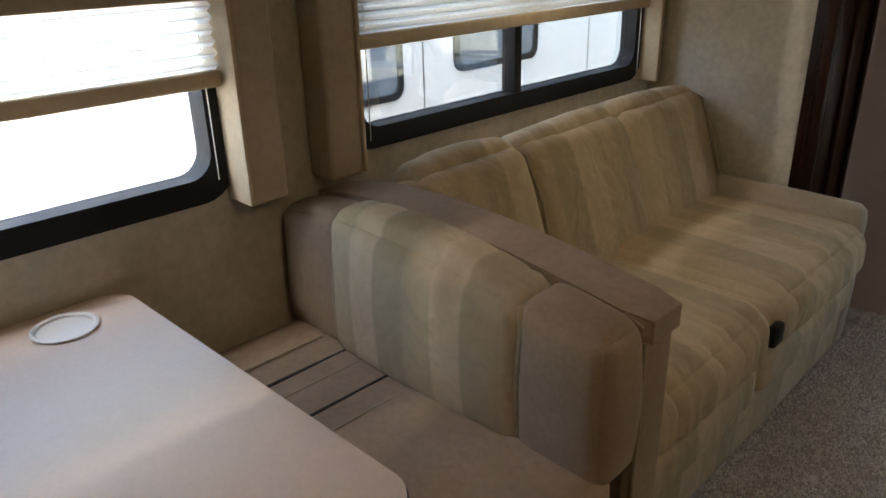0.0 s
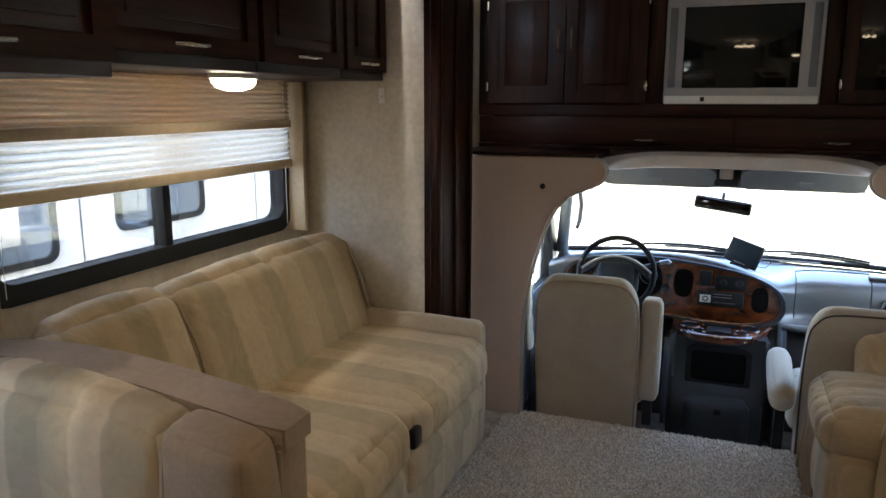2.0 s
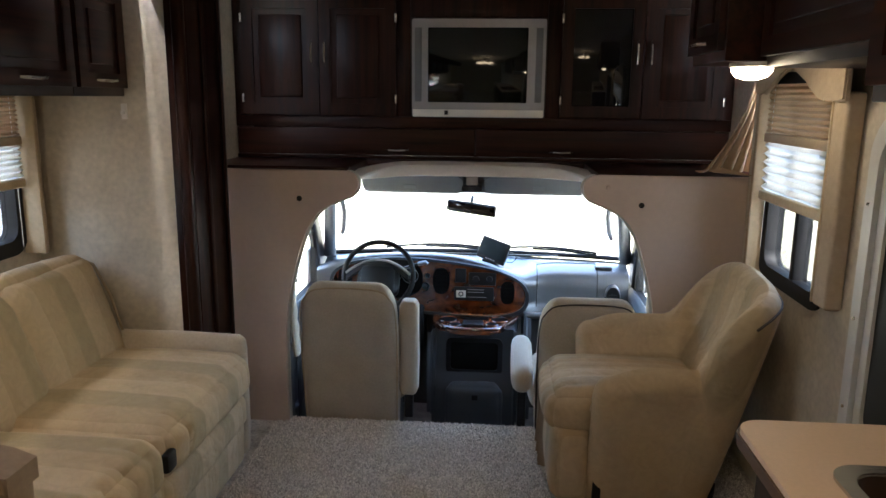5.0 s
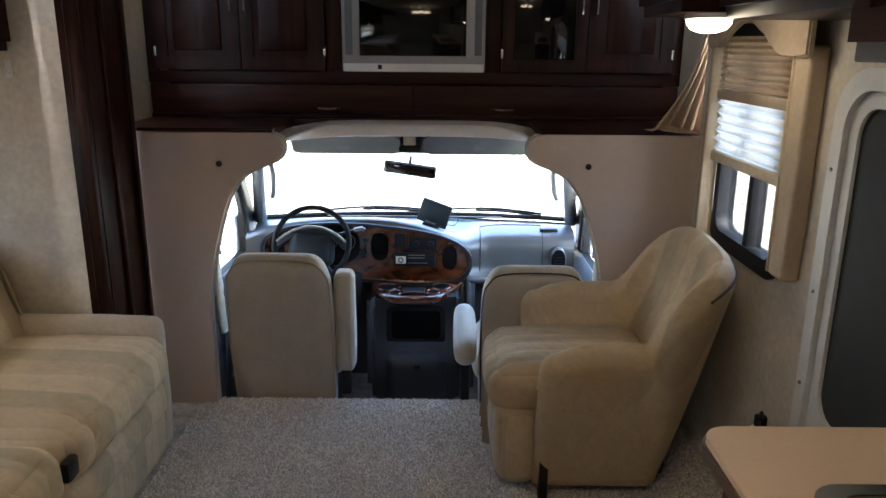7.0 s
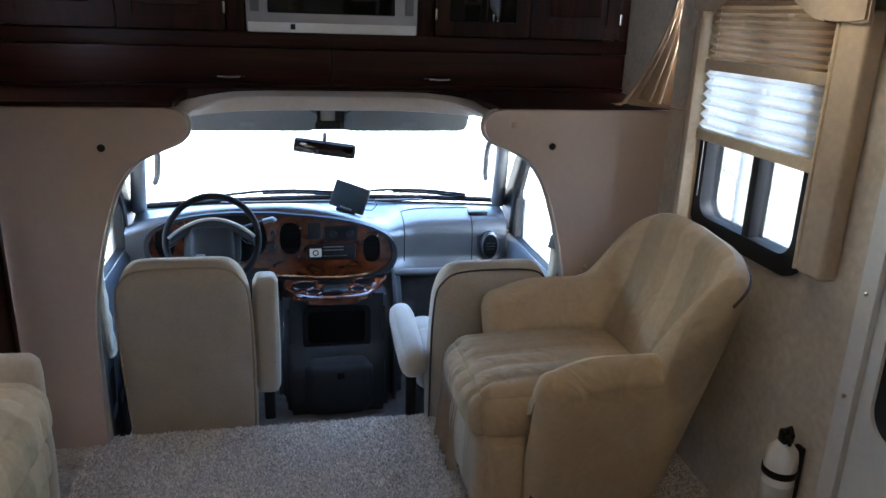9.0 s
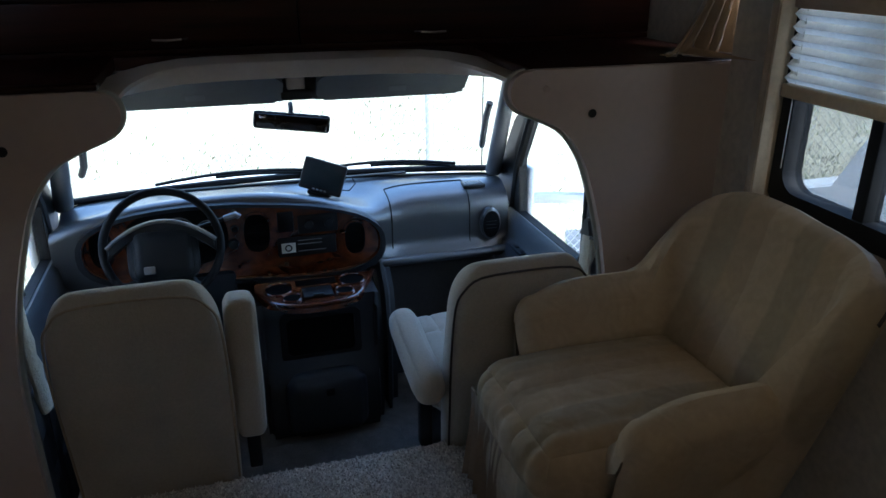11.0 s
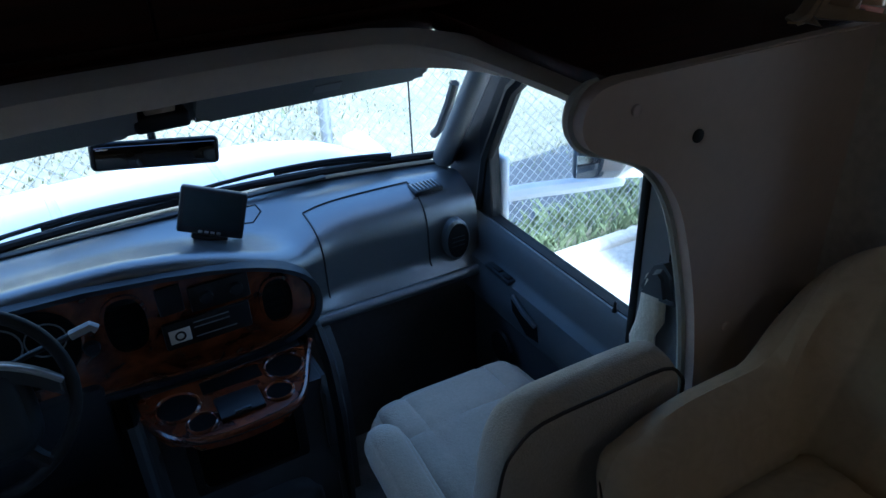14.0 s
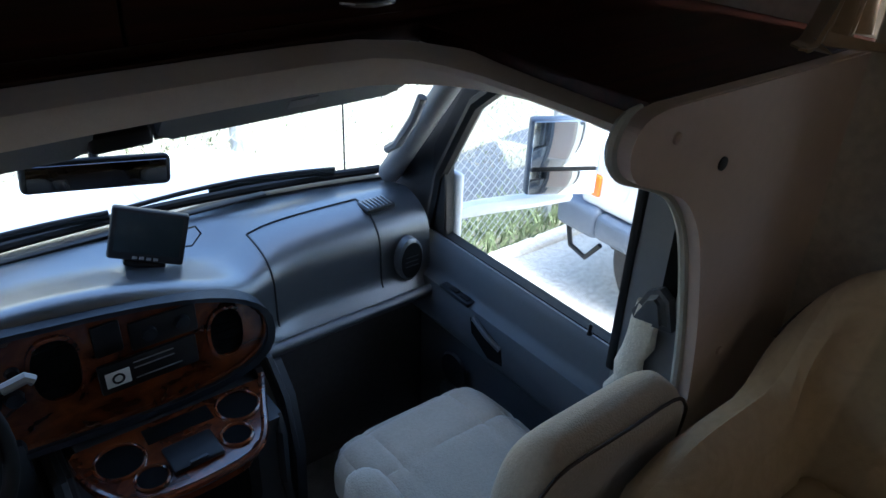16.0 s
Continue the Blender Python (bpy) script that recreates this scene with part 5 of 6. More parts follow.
# centre console
con = thing("centre_console", (0.03, 0.8, -0.32), "grey engine cover console with walnut cup holder tray", "console")
part("cover", prism([(1.0, -0.318), (0.66, -0.318), (0.63, -0.22), (0.64, -0.06), (0.70, 0.02), (0.70, 0.20), (0.67, 0.262), (1.0, 0.262)], 0, -0.20, 0.255, 0.02, 3), CONSOLE, con)
part("side_flare", prism([(1.0, -0.318), (0.78, -0.318), (0.76, 0.0), (0.82, 0.205), (1.0, 0.21)], 0, -0.24, 0.30, 0.03, 3), DOORGREY, con)
part("cubby", ring(rounded(-0.125, 0.18, -0.005, 0.20, 0.03), rounded(-0.10, 0.155, 0.02, 0.175, 0.02), 1, 0.69, 0.72), BLACK, con, "black cubby frame with a dark sheet for its depth")
# Thin dark sheet close behind the frame; the cubby's inner shade is its colour.
part("cubby_shade", box(-0.105, 0.16, 0.696, 0.70, 0.015, 0.18, 0.001), RECESS_SHADE, con)
part("side_skirt", prism([(1.0, -0.318), (0.74, -0.318), (0.72, 0.05), (0.76, 0.22), (0.84, 0.30), (1.0, 0.31)], 0, 0.262, 0.335, 0.03, 3), CONSOLE, con, "blue-grey flank")
part("lower_bin", pad(-0.13, 0.19, 0.60, 0.70, -0.315, -0.03, 0.06, 0.01, 8), CONSOLE, con, "dark grey lower bin")
part("bin_catch", box(0.02, 0.055, 0.588, 0.60, -0.115, -0.085, 0.006), RUBBER, con)
TR = [(-0.20, 0.80), (-0.195, 0.72), (-0.165, 0.64), (-0.12, 0.585), (-0.04, 0.558), (0.06, 0.558), (0.135, 0.575), (0.175, 0.62), (0.21, 0.70), (0.255, 0.80)]
TR = smooth_line(TR, 3)
tray = part("walnut_tray", prism(TR, 2, 0.262, 0.295, 0.012, 3), BURL, con, "glossy walnut tray")
for cx, cy, r in ((-0.115, 0.705, 0.048), (-0.075, 0.622, 0.031), (0.158, 0.725, 0.046), (0.118, 0.638, 0.031)):
    cup = part("cup_rim", lathe([(r + 0.008, 0.294), (r + 0.007, 0.300), (r + 0.003, 0.303), (r, 0.301), (r - 0.001, 0.2965)], (cx, cy, 0), 2, 28), BURL, tray, "glossy rounded rim")
    # No hole is cut: a black disc paints the deep well's shade.
    part("well_shade", lathe([(r, 0.2955), (r - 0.001, 0.2975), (0.001, 0.2972)], (cx, cy, 0), 2, 24), RECESS_SHADE, cup, "flat black disc for the shade in the cup well")
part("ash_lid", box(-0.035, 0.075, 0.60, 0.685, 0.295, 0.307, 0.008), BLACK, tray, "dark grey square lid")
part("lid_pull", box(0.0, 0.04, 0.602, 0.612, 0.306, 0.312, 0.003), CONSOLE, tray)
# Shallow black piece lying on the tray, painted as a slot's shade.
part("slot", box(-0.05, 0.10, 0.72, 0.77, 0.294, 0.2975, 0.001), RECESS_SHADE, tray)
part("front_lip", tube([(x, y, 0.292) for x, y in TR[3:]], 0.009), BURL, tray)
solo("cab_aisle_mat", box(-0.24, 0.30, 0.08, 0.6, -0.319, -0.305, 0.004), CABCARPET, "dark grey mat on the cab floor", "mat")

# GPS screen on the dash
gps = thing("gps_screen", (0.11, 1.05, 0.565), "small dark navigation screen on a dash stand", "monitor")
GM = Matrix.Translation((0.113, 1.047, 0.611)) @ Matrix.Rotation(radians(-20), 4, "Z") @ Matrix.Rotation(radians(15.6), 4, "Y") @ Matrix.Rotation(radians(-12.6), 4, "X") @ Matrix.Diagonal((0.985, 1.1, 1.0, 1))
part("case", moved(box(-0.088, 0.088, 0.0, 0.028, -0.062, 0.066, 0.007, 3), GM), BLACK, gps)
part("screen", moved(box(-0.075, 0.075, -0.0015, 0.0005, -0.042, 0.056, 0.001), GM), mat("lcd", (0.02, 0.027, 0.03), 0.2, spec=0.25), gps, "grey-green switched-off screen")
for k in range(4):
    part("button", moved(box(-0.03 + 0.016 * k, -0.019 + 0.016 * k, -0.003, 0.0005, -0.056, -0.049, 0.001), GM), SILVER, gps)
part("stand", moved(box(-0.05, 0.05, 0.005, 0.06, -0.08, -0.062, 0.01), GM), BLACK, gps)
part("cable", tube([(0.205, 1.06, 0.60), (0.235, 1.07, 0.595), (0.25, 1.08, 0.565), (0.225, 1.085, 0.535), (0.17, 1.10, 0.537)], 0.0025, 6), BLACK, gps)

# ---- cab glass, pillars, visors, mirror ----
def ws_pt(u, v):
    """A place on the windscreen: u from -1 to 1 across, v from 0 at the base to 1 at the top."""
    x = u * (0.86 - 0.13 * v)
    y = 1.31 - 0.55 * v - 0.12 * u * u * (1 - 0.3 * v)
    return Vector((x + 0.01, y, 0.55 + 0.52 * v))


ws = thing("windscreen", (0, 1.2, 0.53), "curved clear windscreen", "windscreen", kind="structure")
g = part("pane", sheet([[ws_pt(-1 + 2 * k / 16, v / 6) for k in range(17)] for v in range(7)]), WSGLASS, ws)
g.visible_shadow = False
part("lower_seal", tube([ws_pt(-1 + 2 * k / 16, 0) + Vector((0, 0.004, 0)) for k in range(17)], 0.014), RUBBER, ws)
part("cowl", sheet([[ws_pt(-1 + 2 * k / 16, 0) + Vector((0, d, -0.02 - 0.25 * d)) for k in range(17)] for d in (-0.03, 0.03, 0.12)], 0.006), RUBBER, ws, "black cowl below the glass")
for wx, tip in ((-0.55, 0.08), (0.12, 0.72)):
    wb = thing("wiper", (wx, 1.3, 0.56), "black windscreen wiper at rest", "wiper", "wipers")
    a = [ws_pt((wx + (tip - wx) * k / 8) / 0.86, 0.05 + 0.045 * math.sin(math.pi * k / 8)) + Vector((0, 0.02, 0.0)) for k in range(9)]
    part("arm", tube(a, 0.007), BLACK, wb)
    part("blade", tube([p + Vector((0, 0.004, -0.014)) for p in a[3:]], 0.006), RUBBER, wb)

for s in (-1, 1):
    o = 0.01
    pil = thing("a_pillar", (o + s * 0.85, 1.15, 0.5), "grey windscreen pillar trim with grab handle", "pillar", "windscreen pillars", "structure")
    part("trim", tube([ws_pt(s * 1.0, v / 6) + Vector((s * 0.012, -0.035, 0)) for v in range(7)], lambda t: 0.036 - 0.008 * t, 10), PILLAR, pil)
    part("rubber", tube([(o + s * 0.905, 0.985, 0.40), (o + s * 0.905, 0.94, 0.62), (o + s * 0.90, 0.80, 0.87), (o + s * 0.895, 0.70, 0.95)], 0.022), RUBBER, pil)
    part("quarter_panel", prism([(1.08, 0.38), (0.90, 0.42), (0.915, 0.66), (0.80, 0.86), (0.70, 0.95), (0.78, 1.0), (1.0, 0.80), (1.18, 0.53)], 0, o + s * 0.90, o + s * 0.912), BLACK, pil, smooth=False)
    part("grab_handle", tube([ws_pt(s * 0.97, 0.30) + Vector((-s * 0.035, -0.04, 0)), ws_pt(s * 0.97, 0.40) + Vector((-s * 0.05, -0.075, 0)), ws_pt(s * 0.97, 0.60) + Vector((-s * 0.05, -0.075, 0)), ws_pt(s * 0.97, 0.72) + Vector((-s * 0.03, -0.04, 0))], 0.013), PILLAR, pil, "pale grey grab handle")
    # door
    side = "door_2" if s > 0 else "door_3"
    d = thing(side, (o + s * 0.91, 0.6, -0.3), "blue-grey cab door with window", "door", kind="structure")
    win = [(0.228, 0.435), (0.905, 0.435), (0.915, 0.66), (0.80, 0.86), (0.70, 0.95), (0.228, 0.97)]
    out = [(0.155, 0.40), (0.97, 0.40), (0.965, 0.70), (0.84, 0.91), (0.74, 1.0), (0.155, 1.02)]
    part("window_frame", ring(out, win, 0, *sorted((o + s * 0.895, o + s * 0.93))), RUBBER, d, smooth=False)
    p = part("pane", prism(win, 0, o + s * 0.917, o + s * 0.919), GLASS, d, smooth=False)
    p.visible_shadow = False
    part("panel", sheet([[(o + s * xx, y, z) for xx, z in ((0.925, 0.425), (0.885, 0.435), (0.868, 0.415), (0.860, 0.345), (0.850, 0.328), (0.830, 0.318), (0.822, 0.295), (0.822, 0.20), (0.845, 0.165), (0.875, 0.14), (0.885, -0.30))] for y in [0.10 + 0.88 * k / 10 for k in range(11)]], 0.02), DOORGREY, d, "grey moulded door panel")
    part("kick_panel", box(*sorted((o + s * 0.885, o + s * 0.93)), 0.95, 1.36, -0.32, 0.44, 0.01), DASH, d)
    # Flat plate on the panel face, in the black of a shaded hollow.
    ln = part("handle_pocket", prism([(0.54, 0.215), (0.60, 0.205), (0.675, 0.25), (0.685, 0.298), (0.655, 0.301), (0.55, 0.266)], 0, *sorted((o + s * 0.8205, o + s * 0.829)), 0.002), RECESS_SHADE, d, "black pull pocket")
    part("door_handle", tube([(o + s * 0.817, 0.552, 0.268), (o + s * 0.810, 0.60, 0.288), (o + s * 0.817, 0.665, 0.307)], 0.008), DOORGREY, ln)
    sp = part("switch_plate", box(*sorted((o + s * 0.823, o + s * 0.853)), 0.70, 0.83, 0.317, 0.331, 0.004), DASH, d)
    for yy in (0.71, 0.76):
        part("window_switch", box(*sorted((o + s * 0.830, o + s * 0.848)), yy, yy + 0.035, 0.330, 0.336, 0.003), BLACK, sp)
    part("map_pocket", box(*sorted((o + s * 0.855, o + s * 0.885)), 0.25, 0.85, -0.26, -0.06, 0.012, 3), DOORGREY, d)
    part("lock_pin", lathe([(0.008, 0.434), (0.005, 0.445), (0.0045, 0.462), (0.0005, 0.465)], (o + s * 0.885, 0.32, 0), 2, 12), BLACK, d)
    part("speaker", lathe([(0.06, 0.0), (0.055, -0.008), (0.001, -0.008)], (o + s * 0.858, 0.78, 0.03), 0, 20), BLACK, d)
    # rear pillar with belt
    b = thing("b_pillar", (o + s * 0.87, 0.1, -0.3), "grey door pillar trim with belt slot", "pillar", "door pillars", "structure")
    part("trim", prism([(0.032, -0.30), (0.225, -0.30), (0.215, 0.30), (0.203, 0.75), (0.21, 1.0), (0.032, 1.0)], 0, *sorted((o + s * 0.84, o + s * 0.895)), 0.012, 2), PILLAR, b)
    part("seal", box(*sorted((o + s * 0.834, o + s * 0.87)), 0.204, 0.226, 0.42, 1.0, 0.006), RUBBER, b, "black door seal")
    # Flat strip on the trim; depth of the slot is only its black colour.
    part("slot", box(*sorted((o + s * 0.833, o + s * 0.842)), 0.09, 0.125, 0.66, 0.88, 0.01, 3), RECESS_SHADE, b)
    part("belt_guide", prism([(0.065, 0.625), (0.155, 0.605), (0.165, 0.625), (0.135, 0.69), (0.110, 0.705), (0.085, 0.69)], 0, *sorted((o + s * 0.79, o + s * 0.842)), 0.016, 3), DOORGREY, b, "grey rounded belt guide")
    bl = tube([(0, 0.128 + 0.006 * k + 0.004 * math.sin(k * 2.3), 0.645 - 0.042 * k) for k in range(10)], lambda t: 0.036 + 0.004 * math.sin(t * 31) + 0.003 * math.sin(t * 53), 14)
    part("belt_sleeve", moved(bl, Matrix.Translation((o + s * 0.808, 0, 0)) @ Matrix.Diagonal((0.5, 1, 1, 1)) @ Matrix.Rotation(radians(s * 2), 4, "Y")), FLEECE, b, "cream fleece belt sleeve")
    part("belt", box(*sorted((o + s * 0.806, o + s * 0.809)), 0.165, 0.21, -0.25, 0.27, 0), BLACK, b, "dark webbing belt")
    part("cab_side_wall", box(*sorted((o + s * 0.895, o + s * 0.915)), 0.032, 0.135, -0.31, 1.0, 0), DOORGREY, b)
    # sun visor
    vx0, vx1 = sorted((o + s * 0.055, o + s * 0.575))
    v = thing("sun_visor", (o + s * 0.3, 0.66, 0.98), "grey cloth sun visor folded up", "sun visor", "sun visors")
    tiltv = Matrix.Translation((0, 0.605, 1.088)) @ Matrix.Rotation(radians(44), 4, "X") @ Matrix.Translation((0, -0.66, -1.055))
    part("panel", moved(prism(rounded(vx0, vx1, 0.92, 1.055, 0.03, 5), 1, 0.65, 0.668, 0.006, 2), tiltv), VISOR, v)
    part("label", moved(box(o + s * 0.33 - 0.03, o + s * 0.33 + 0.03, 0.6475, 0.6495, 0.955, 0.985, 0), tiltv), PILLAR, v, "pale sticker")
    part("rod", moved(tube([(vx0, 0.659, 0.925), (vx1, 0.659, 0.925)], 0.006), tiltv), VISOR, v)
    # outside mirror
    om = thing("wing_mirror", (o + s * 1.2, 0.75, 0.45), "large chrome-white wing mirror on an arm", "mirror", "wing mirrors")
    part("arm", tube([(o + s * 0.95, 0.95, 0.475), (o + s * 1.06, 0.925, 0.475), (o + s * 1.25, 0.89, 0.462), (o + s * 1.38, 0.87, 0.455)], 0.026), VEHWHITE, om)
    part("foot", box(*sorted((o + s * 0.935, o + s * 0.965)), 0.90, 1.03, 0.40, 0.62, 0.03, 4), VEHWHITE, om)
    MM = Matrix.Translation((o + s * 1.265, 0.80, 0.545)) @ Matrix.Rotation(radians(-s * 30), 4, "Z") @ Matrix.Diagonal((1.12, 1, 0.72, 1))
    part("housing", moved(box(-0.10, 0.10, 0.0, 0.045, -0.05, 0.29, 0.012, 3), MM), GREYBUMP, om)
    part("mirror_glass", moved(box(-0.093, 0.093, -0.004, 0.002, 0.080, 0.283, 0.002), MM), MIRROR, om)
    part("convex_glass", moved(box(-0.093, 0.093, -0.005, 0.002, -0.042, 0.066, 0.002), MM), MIRROR, om)
    part("divider", moved(box(-0.09, 0.09, -0.006, 0.0, 0.066, 0.084, 0.002), MM), BLACK, om)

rv = thing("rear_view_mirror", (-0.01, 0.84, 0.84), "black interior rear-view mirror on a stalk", "mirror")
RM = Matrix.Translation((-0.008, 0.835, 0.885)) @ Matrix.Rotation(radians(7), 4, "Y") @ Matrix.Rotation(radians(-5), 4, "Z")
part("shell", moved(box(-0.135, 0.135, 0.0, 0.025, -0.032, 0.032, 0.014, 4), RM), BLACK, rv)
part("mirror_glass", moved(box(-0.125, 0.125, -0.003, 0.001, -0.025, 0.025, 0.003), RM), DIMMED, rv)
part("stalk", tube([(-0.008, 0.85, 0.905), (-0.005, 0.87, 0.93), (-0.004, 0.90, 0.94)], 0.009), BLACK, rv)
part("mount", box(-0.052, 0.052, 0.65, 0.72, 0.998, 1.03, 0.008, 3), BLACK, rv, "black console between the visors")
part("mount_neck", box(-0.03, 0.03, 0.66, 0.70, 1.029, 1.115, 0.006, 2), HEADER, rv)

# cab shell behind the trim
structure("windscreen_rail", box(-0.56, 0.58, 0.715, 0.728, 0.985, 1.105, 0.004), VISOR, "grey trim rail behind the sun visors", "trim")
structure("cab_roof", prism([(0.60, 1.117), (0.80, 1.10), (0.80, 1.13), (0.60, 1.13)], 0, -0.95, 0.97), HEADER, "cab roof edge", "roof")
hood = thing("bonnet", (0, 1.9, 0.2), "white van bonnet beyond the windscreen", "car bonnet")
part("panel", sheet([[(x, y, 0.47 - 0.16 * (max(0.0, y - 1.4) / 0.9) ** 1.3 - 0.10 * (abs(x) / 0.9) ** 4) for x in [-0.93 + 1.86 * k / 16 for k in range(17)]] for y in [1.36 + 0.1 * k for k in range(10)]], 0.02), VEHWHITE, hood)
part("crease", tube([(0.25, 1.40, 0.475), (0.30, 2.2, 0.33)], 0.02), VEHWHITE, hood)
part("crease", tube([(-0.25, 1.40, 0.475), (-0.30, 2.2, 0.33)], 0.02), VEHWHITE, hood)
part("nose", box(-0.93, 0.93, 1.30, 2.25, -0.6, 0.22, 0.05, 3), VEHWHITE, hood)

ant = thing("radio_antenna", (0.985, 1.6, 0.30), "thin black whip antenna on the bonnet side", "antenna")
part("base", lathe([(0.02, 0.30), (0.018, 0.33), (0.006, 0.345)], (0.985, 1.6, 0), 2, 14), BLACK, ant)
part("rod", tube([(0.985, 1.6, 0.34), (0.985, 1.6, 1.25)], 0.0035, 8), BLACK, ant)
part("fender_top", box(0.90, 1.03, 1.36, 2.2, -0.5, 0.30, 0.05, 3), VEHWHITE, hood)

# hanging lamp cluster over the kitchen side
chand = thing("ceiling_light_cluster", (0.14, -2.4, 1.72), "cluster of lit glass shades on the ceiling", "ceiling lamp")
part("canopy", lathe([(0.12, CEIL_Z), (0.12, CEIL_Z - 0.02), (0.03, CEIL_Z - 0.035)], (0.14, -2.4, 0), 2, 24), CHROME, chand)
for k in range(5):
    a = radians(72 * k + 20)
    sx, sy = 0.14 + 0.20 * math.cos(a), -2.4 + 0.20 * math.sin(a)
    part("arm", tube([(0.14, -2.4, CEIL_Z - 0.03), (0.14 + 0.12 * math.cos(a), -2.4 + 0.12 * math.sin(a), CEIL_Z - 0.13), (sx, sy, CEIL_Z - 0.15)], 0.007), CHROME, chand)
    part("shade", lathe([(0.02, CEIL_Z - 0.15), (0.05, CEIL_Z - 0.165), (0.065, CEIL_Z - 0.205), (0.06, CEIL_Z - 0.207), (0.001, CEIL_Z - 0.18)], (sx, sy, 0), 2, 20), BULBON, chand, "glowing glass shade")

# ---- outside ----
GZ = -0.98


def ground_z(x, y):
    """Level yard that climbs into a bank beyond the fence."""
    k = max(0.0, min(1.0, (x - 1.4) / 1.2))
    d = max(0.0, y - 2.8 - 1.3 * k * k * (3 - 2 * k))
    return GZ + min(6.0, 0.42 * d + 0.012 * d * d) if d > 0 else GZ


ys = [-400, -60, -12, 0, 2, 2.6, 2.8] + [2.8 + 0.4 * k for k in range(1, 31)] + [18, 25, 60, 400]
xs = [-400, -60, -20] + [-12 + 0.8 * k for k in range(36)] + [20, 60, 400]
structure("ground", sheet([[(x, y, ground_z(x, y) + (0.10 * noise.noise(Vector((x, y, 0)) * 0.9) if y > 3.4 else 0)) for x in xs] for y in ys]), GRASS, "dry grassy bank and yard", "ground", True)
structure("pavement", prism([(-14, -14), (14, -14), (14, 2.35), (-14, 2.35)], 2, GZ - 0.1, GZ + 0.012), CONCRETE, "pale stained concrete yard", "pavement")
structure("kerb", box(-14, 14, 2.35, 2.47, GZ - 0.1, GZ + 0.05, 0.02), CONCRETE, "low concrete kerb along the fence", "kerb")


def blades(n, x0, x1, y0, y1, h0, h1, name, material, label, seed):
    rnd = random.Random(seed)
    vs, fs = [], []
    for _ in range(n):
        x, y = rnd.uniform(x0, x1), rnd.uniform(y0, y1)
        z = ground_z(x, y) + (0.10 * noise.noise(Vector((x, y, 0)) * 0.9) if y > 3.4 else 0) - 0.02
        a, h = rnd.uniform(0, 6.28), rnd.uniform(h0, h1)
        w = rnd.uniform(0.004, 0.009)
        dx, dy = math.cos(a), math.sin(a)
        ln = rnd.uniform(0.2, 0.9) * h
        k = len(vs)
        vs += [(x - dy * w, y + dx * w, z), (x + dy * w, y - dx * w, z), (x + dx * ln * 0.4 + dy * w * 0.7, y + dy * ln * 0.4 - dx * w * 0.7, z + h * 0.6), (x + dx * ln, y + dy * ln, z + h)]
        fs += [(k, k + 1, k + 2), (k, k + 2, k + 3)]
    me = bpy.data.meshes.new(name)
    me.from_pydata(vs, [], fs)
    me.materials.append(material)
    return tagged(new(name, me), label, "grass", kind="stuff")


blades(110000, -7, 9, 2.85, 11, 0.015, 0.045, "dry_grass", STRAW, "pale dry grass on the bank", 3)
blades(12000, -7, 9, 2.85, 9, 0.03, 0.08, "green_grass", GREENB, "green weeds among dry grass", 4)
blades(6000, 0.5, 9, 2.48, 2.95, 0.05, 0.2, "weeds", GREENB, "green weeds along the fence foot", 5)

# chain-link fence
fence = thing("chain_link_fence", (2.0, 2.6, GZ), "galvanised chain-link fence along the yard", "fence")
vs, fs = [], []
P = 0.068


def wire(p, q, w=0.0015):
    k = len(vs)
    d = (Vector(q) - Vector(p)).normalized()
    n1 = Vector((0, 1, 0)) * w
    n2 = d.cross(Vector((0, 1, 0))) * w
    for e in (p, q):
        for o_ in (n1 + n2, n2 - n1, -n1 - n2, n1 - n2):
            vs.append(tuple(Vector(e) + o_))
    for a in range(4):
        b = (a + 1) % 4
        fs.append((k + a, k + b, k + 4 + b, k + 4 + a))


FX0, FX1, FZ1 = -3.0, 6.5, 0.75
n_w = int((FX1 - FX0 + (FZ1 - GZ)) / P)
for k in range(n_w):
    for sgn in (1, -1):
        x_a = FX0 + k * P if sgn < 0 else FX0 - (FZ1 - GZ) + k * P
        p0 = Vector((x_a, 2.6, GZ + 0.03))
        p1 = p0 + Vector((sgn * (FZ1 - GZ), 0, FZ1 - GZ - 0.03))
        if max(p0.x, p1.x) < FX0 or min(p0.x, p1.x) > FX1:
            continue
        wire(p0, p1)
me = bpy.data.meshes.new("wire_mesh")
me.from_pydata([tuple(Vector(v) - Vector((2.0, 2.6, GZ))) for v in vs], [], fs)
me.materials.append(GALV)
wm_ = new("wire_mesh", me)
wm_.parent = fence
wm_["label"] = "diamond wire mesh"
wm_["kind"] = "stuff"
for k in range(5):
    px = -3.5 + 2.25 * k
    part("post", tube([(px, 2.63, GZ - 0.1), (px, 2.63, FZ1 + 0.05)], 0.03, 10), GALV, fence)
part("top_rail", tube([(FX0, 2.63, FZ1), (FX1, 2.63, FZ1)], 0.02, 8), GALV, fence)
structure("road", prism([(2.2, 2.95), (14, 2.95), (14, 4.05), (2.7, 4.05)], 2, GZ - 0.05, GZ + 0.012), TARMAC, "dark tarmac lane behind the fence", "road")

# neighbouring motorhome seen past the passenger window
van = thing("parked_van", (3.6, 1.7, GZ), "white parked motorhome front with grey bumper", "van")
part("body", prism([(-1.5, GZ + 0.55), (1.88, GZ + 0.55), (1.94, GZ + 0.95), (1.80, GZ + 1.10), (1.1, GZ + 1.25), (0.8, GZ + 2.0), (-1.5, GZ + 2.1)], 0, 2.75, 4.7, 0.05, 3), VEHWHITE, van)
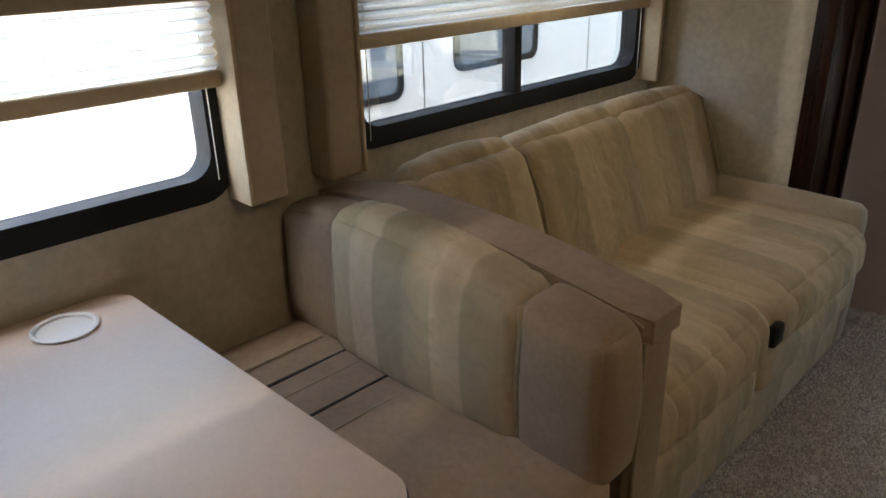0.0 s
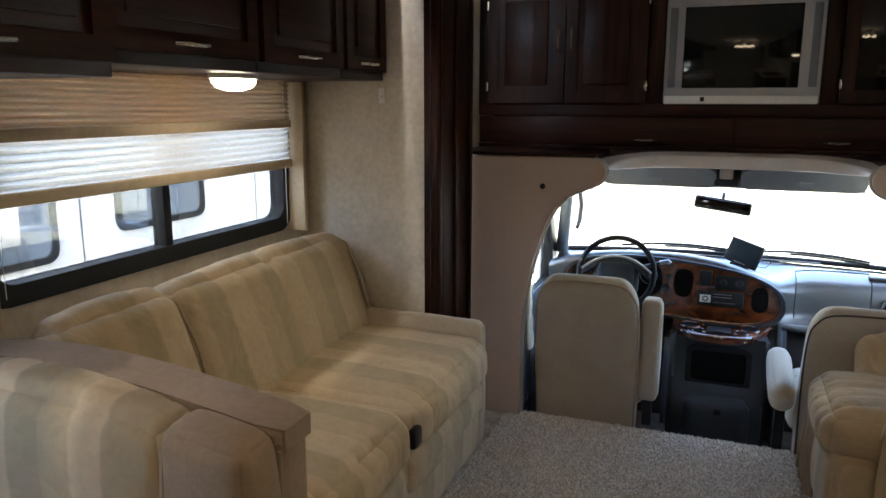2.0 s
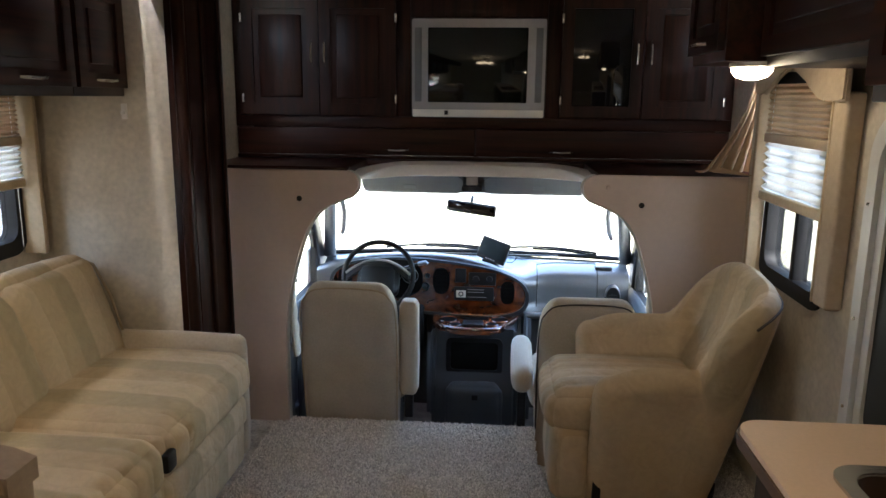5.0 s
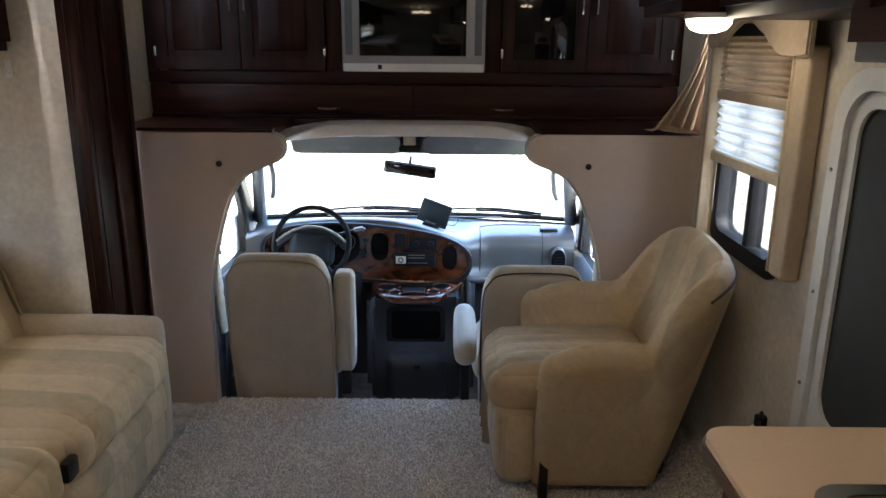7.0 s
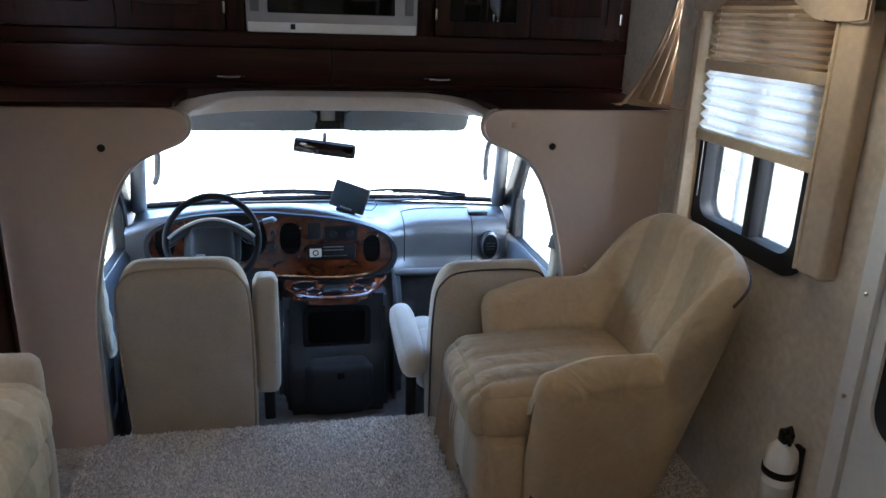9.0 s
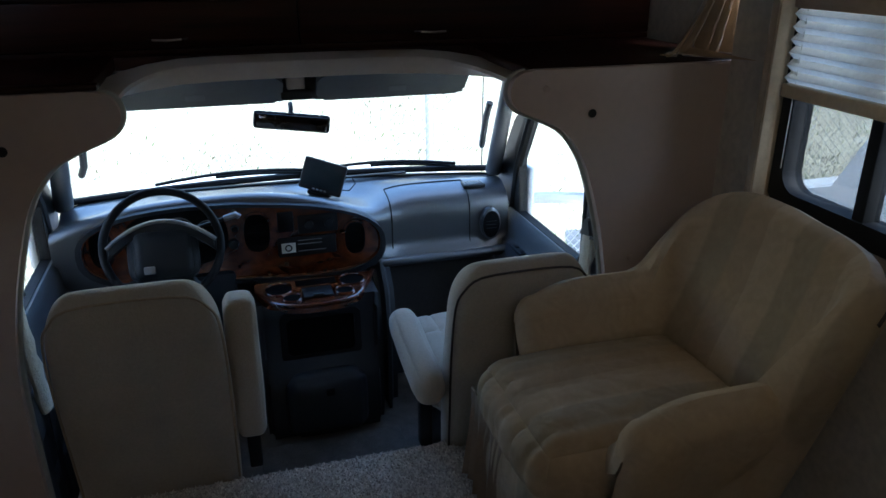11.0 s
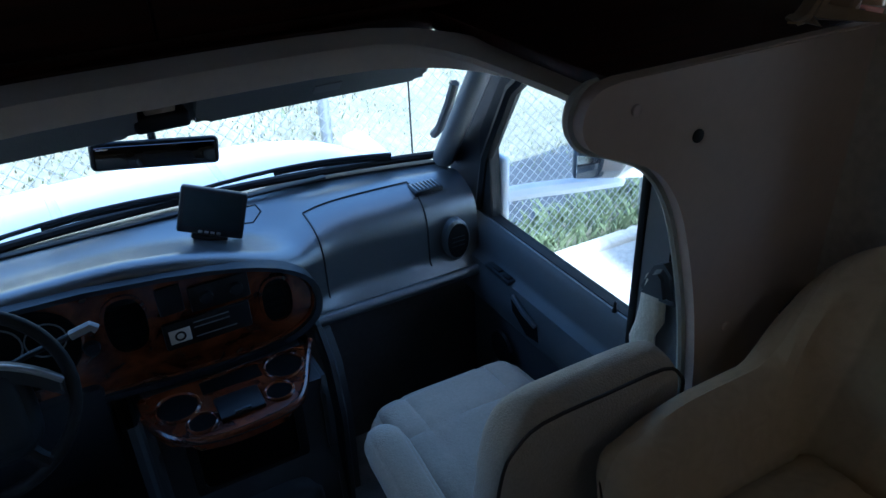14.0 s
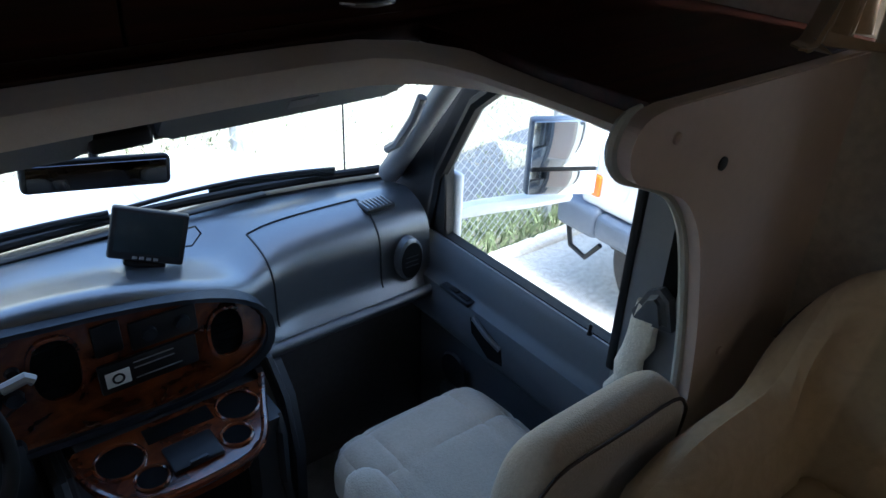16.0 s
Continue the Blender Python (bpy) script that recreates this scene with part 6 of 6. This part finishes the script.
part("fender", box(2.70, 2.80, 0.75, 1.90, GZ + 0.62, GZ + 1.05, 0.04, 3), VEHWHITE, van)
part("bumper", box(2.66, 4.78, 1.72, 2.04, GZ + 0.44, GZ + 0.64, 0.05, 3), GREYBUMP, van, "blue-grey plastic bumper")
part("headlight", box(2.78, 3.1, 1.90, 1.97, GZ + 0.76, GZ + 0.96, 0.02), GLASS, van)
part("indicator", box(2.68, 2.72, 1.755, 1.835, GZ + 0.70, GZ + 0.83, 0.012), AMBER, van, "amber corner lens")
w = part("tyre", lathe([(0.20, -0.10), (0.33, -0.11), (0.37, -0.07), (0.37, 0.07), (0.33, 0.11), (0.20, 0.10)], (2.84, 1.28, GZ + 0.39), 0, 32), TYRE, van)
part("rim", lathe([(0.001, -0.06), (0.07, -0.07), (0.12, -0.04), (0.205, -0.085), (0.205, 0.0), (0.001, 0.0)], (2.84, 1.28, GZ + 0.39), 0, 28), WHITEPL, w, "white steel wheel")
part("wheel_arch", box(2.735, 2.80, 0.88, 1.68, GZ + 0.40, GZ + 0.86, 0.03), BLACK, van)
part("bumper_wing", box(2.655, 2.80, 1.36, 1.74, GZ + 0.46, GZ + 0.62, 0.04, 3), GREYBUMP, van, "blue-grey plastic bumper end")
part("tow_hook", tube([(2.70, 1.95, GZ + 0.46), (2.68, 1.90, GZ + 0.34), (2.68, 1.78, GZ + 0.31), (2.70, 1.70, GZ + 0.42)], 0.016), BLACK, van, "black tow hook")

# white motorhomes beside the slide-out windows
def neighbour(y0, y1, x, label, wins, panel_y):
    n = thing("parked_motorhome", (x - 1.2, (y0 + y1) / 2, GZ), label, "motorhome", "neighbouring motorhomes")
    part("wall", box(x - 2.4, x, y0, y1, GZ + 0.45, 2.3, 0.06, 3), VEHWHITE, n)
    for a, b, c, d in wins:
        wn_ = part("window", ring(rounded(a, b, c, d, 0.07, 5), rounded(a + 0.035, b - 0.035, c + 0.035, d - 0.035, 0.05, 5), 0, x - 0.01, x + 0.02), RUBBER, n)
        part("pane", prism(rounded(a + 0.033, b - 0.033, c + 0.033, d - 0.033, 0.05, 5), 0, x + 0.002, x + 0.008), mat("tinted_pane", (0.16, 0.19, 0.23), 0.1), wn_, "tinted pane")
    for yy in panel_y:
        part("panel_seam", box(x - 0.002, x + 0.003, yy - 0.004, yy + 0.004, GZ + 0.5, 2.2, 0), PILLAR, n)
    part("skirt_stripe", box(x, x + 0.004, y0 + 0.05, y1 - 0.05, GZ + 0.55, GZ + 0.75, 0), RED, n, "red stripe")
    for yy in (y0 + 0.9, y1 - 0.9):
        part("wheel", lathe([(0.16, -0.1), (0.34, -0.1), (0.37, 0.0), (0.34, 0.05), (0.16, 0.06)], (x - 0.12, yy, GZ + 0.37), 0, 24), TYRE, n)
    return n


neighbour(-2.2, 3.2, -3.1, "white motorhome parked close beside the slide-out", [(-1.0, -0.34, 0.60, 1.15), (0.05, 0.78, 0.68, 1.2)], (-0.18, 1.35))
neighbour(-9.5, -3.2, -4.6, "white motorhome parked further along the yard", [(-6.5, -5.4, 0.8, 1.5)], (-5.0, -7.0))

note = solo("paper_notice", box(-3.088, -3.084, -0.80, -0.55, 0.72, 0.93, 0.001), WHITEPL, "white folded paper notice in the neighbour's window", "paper")
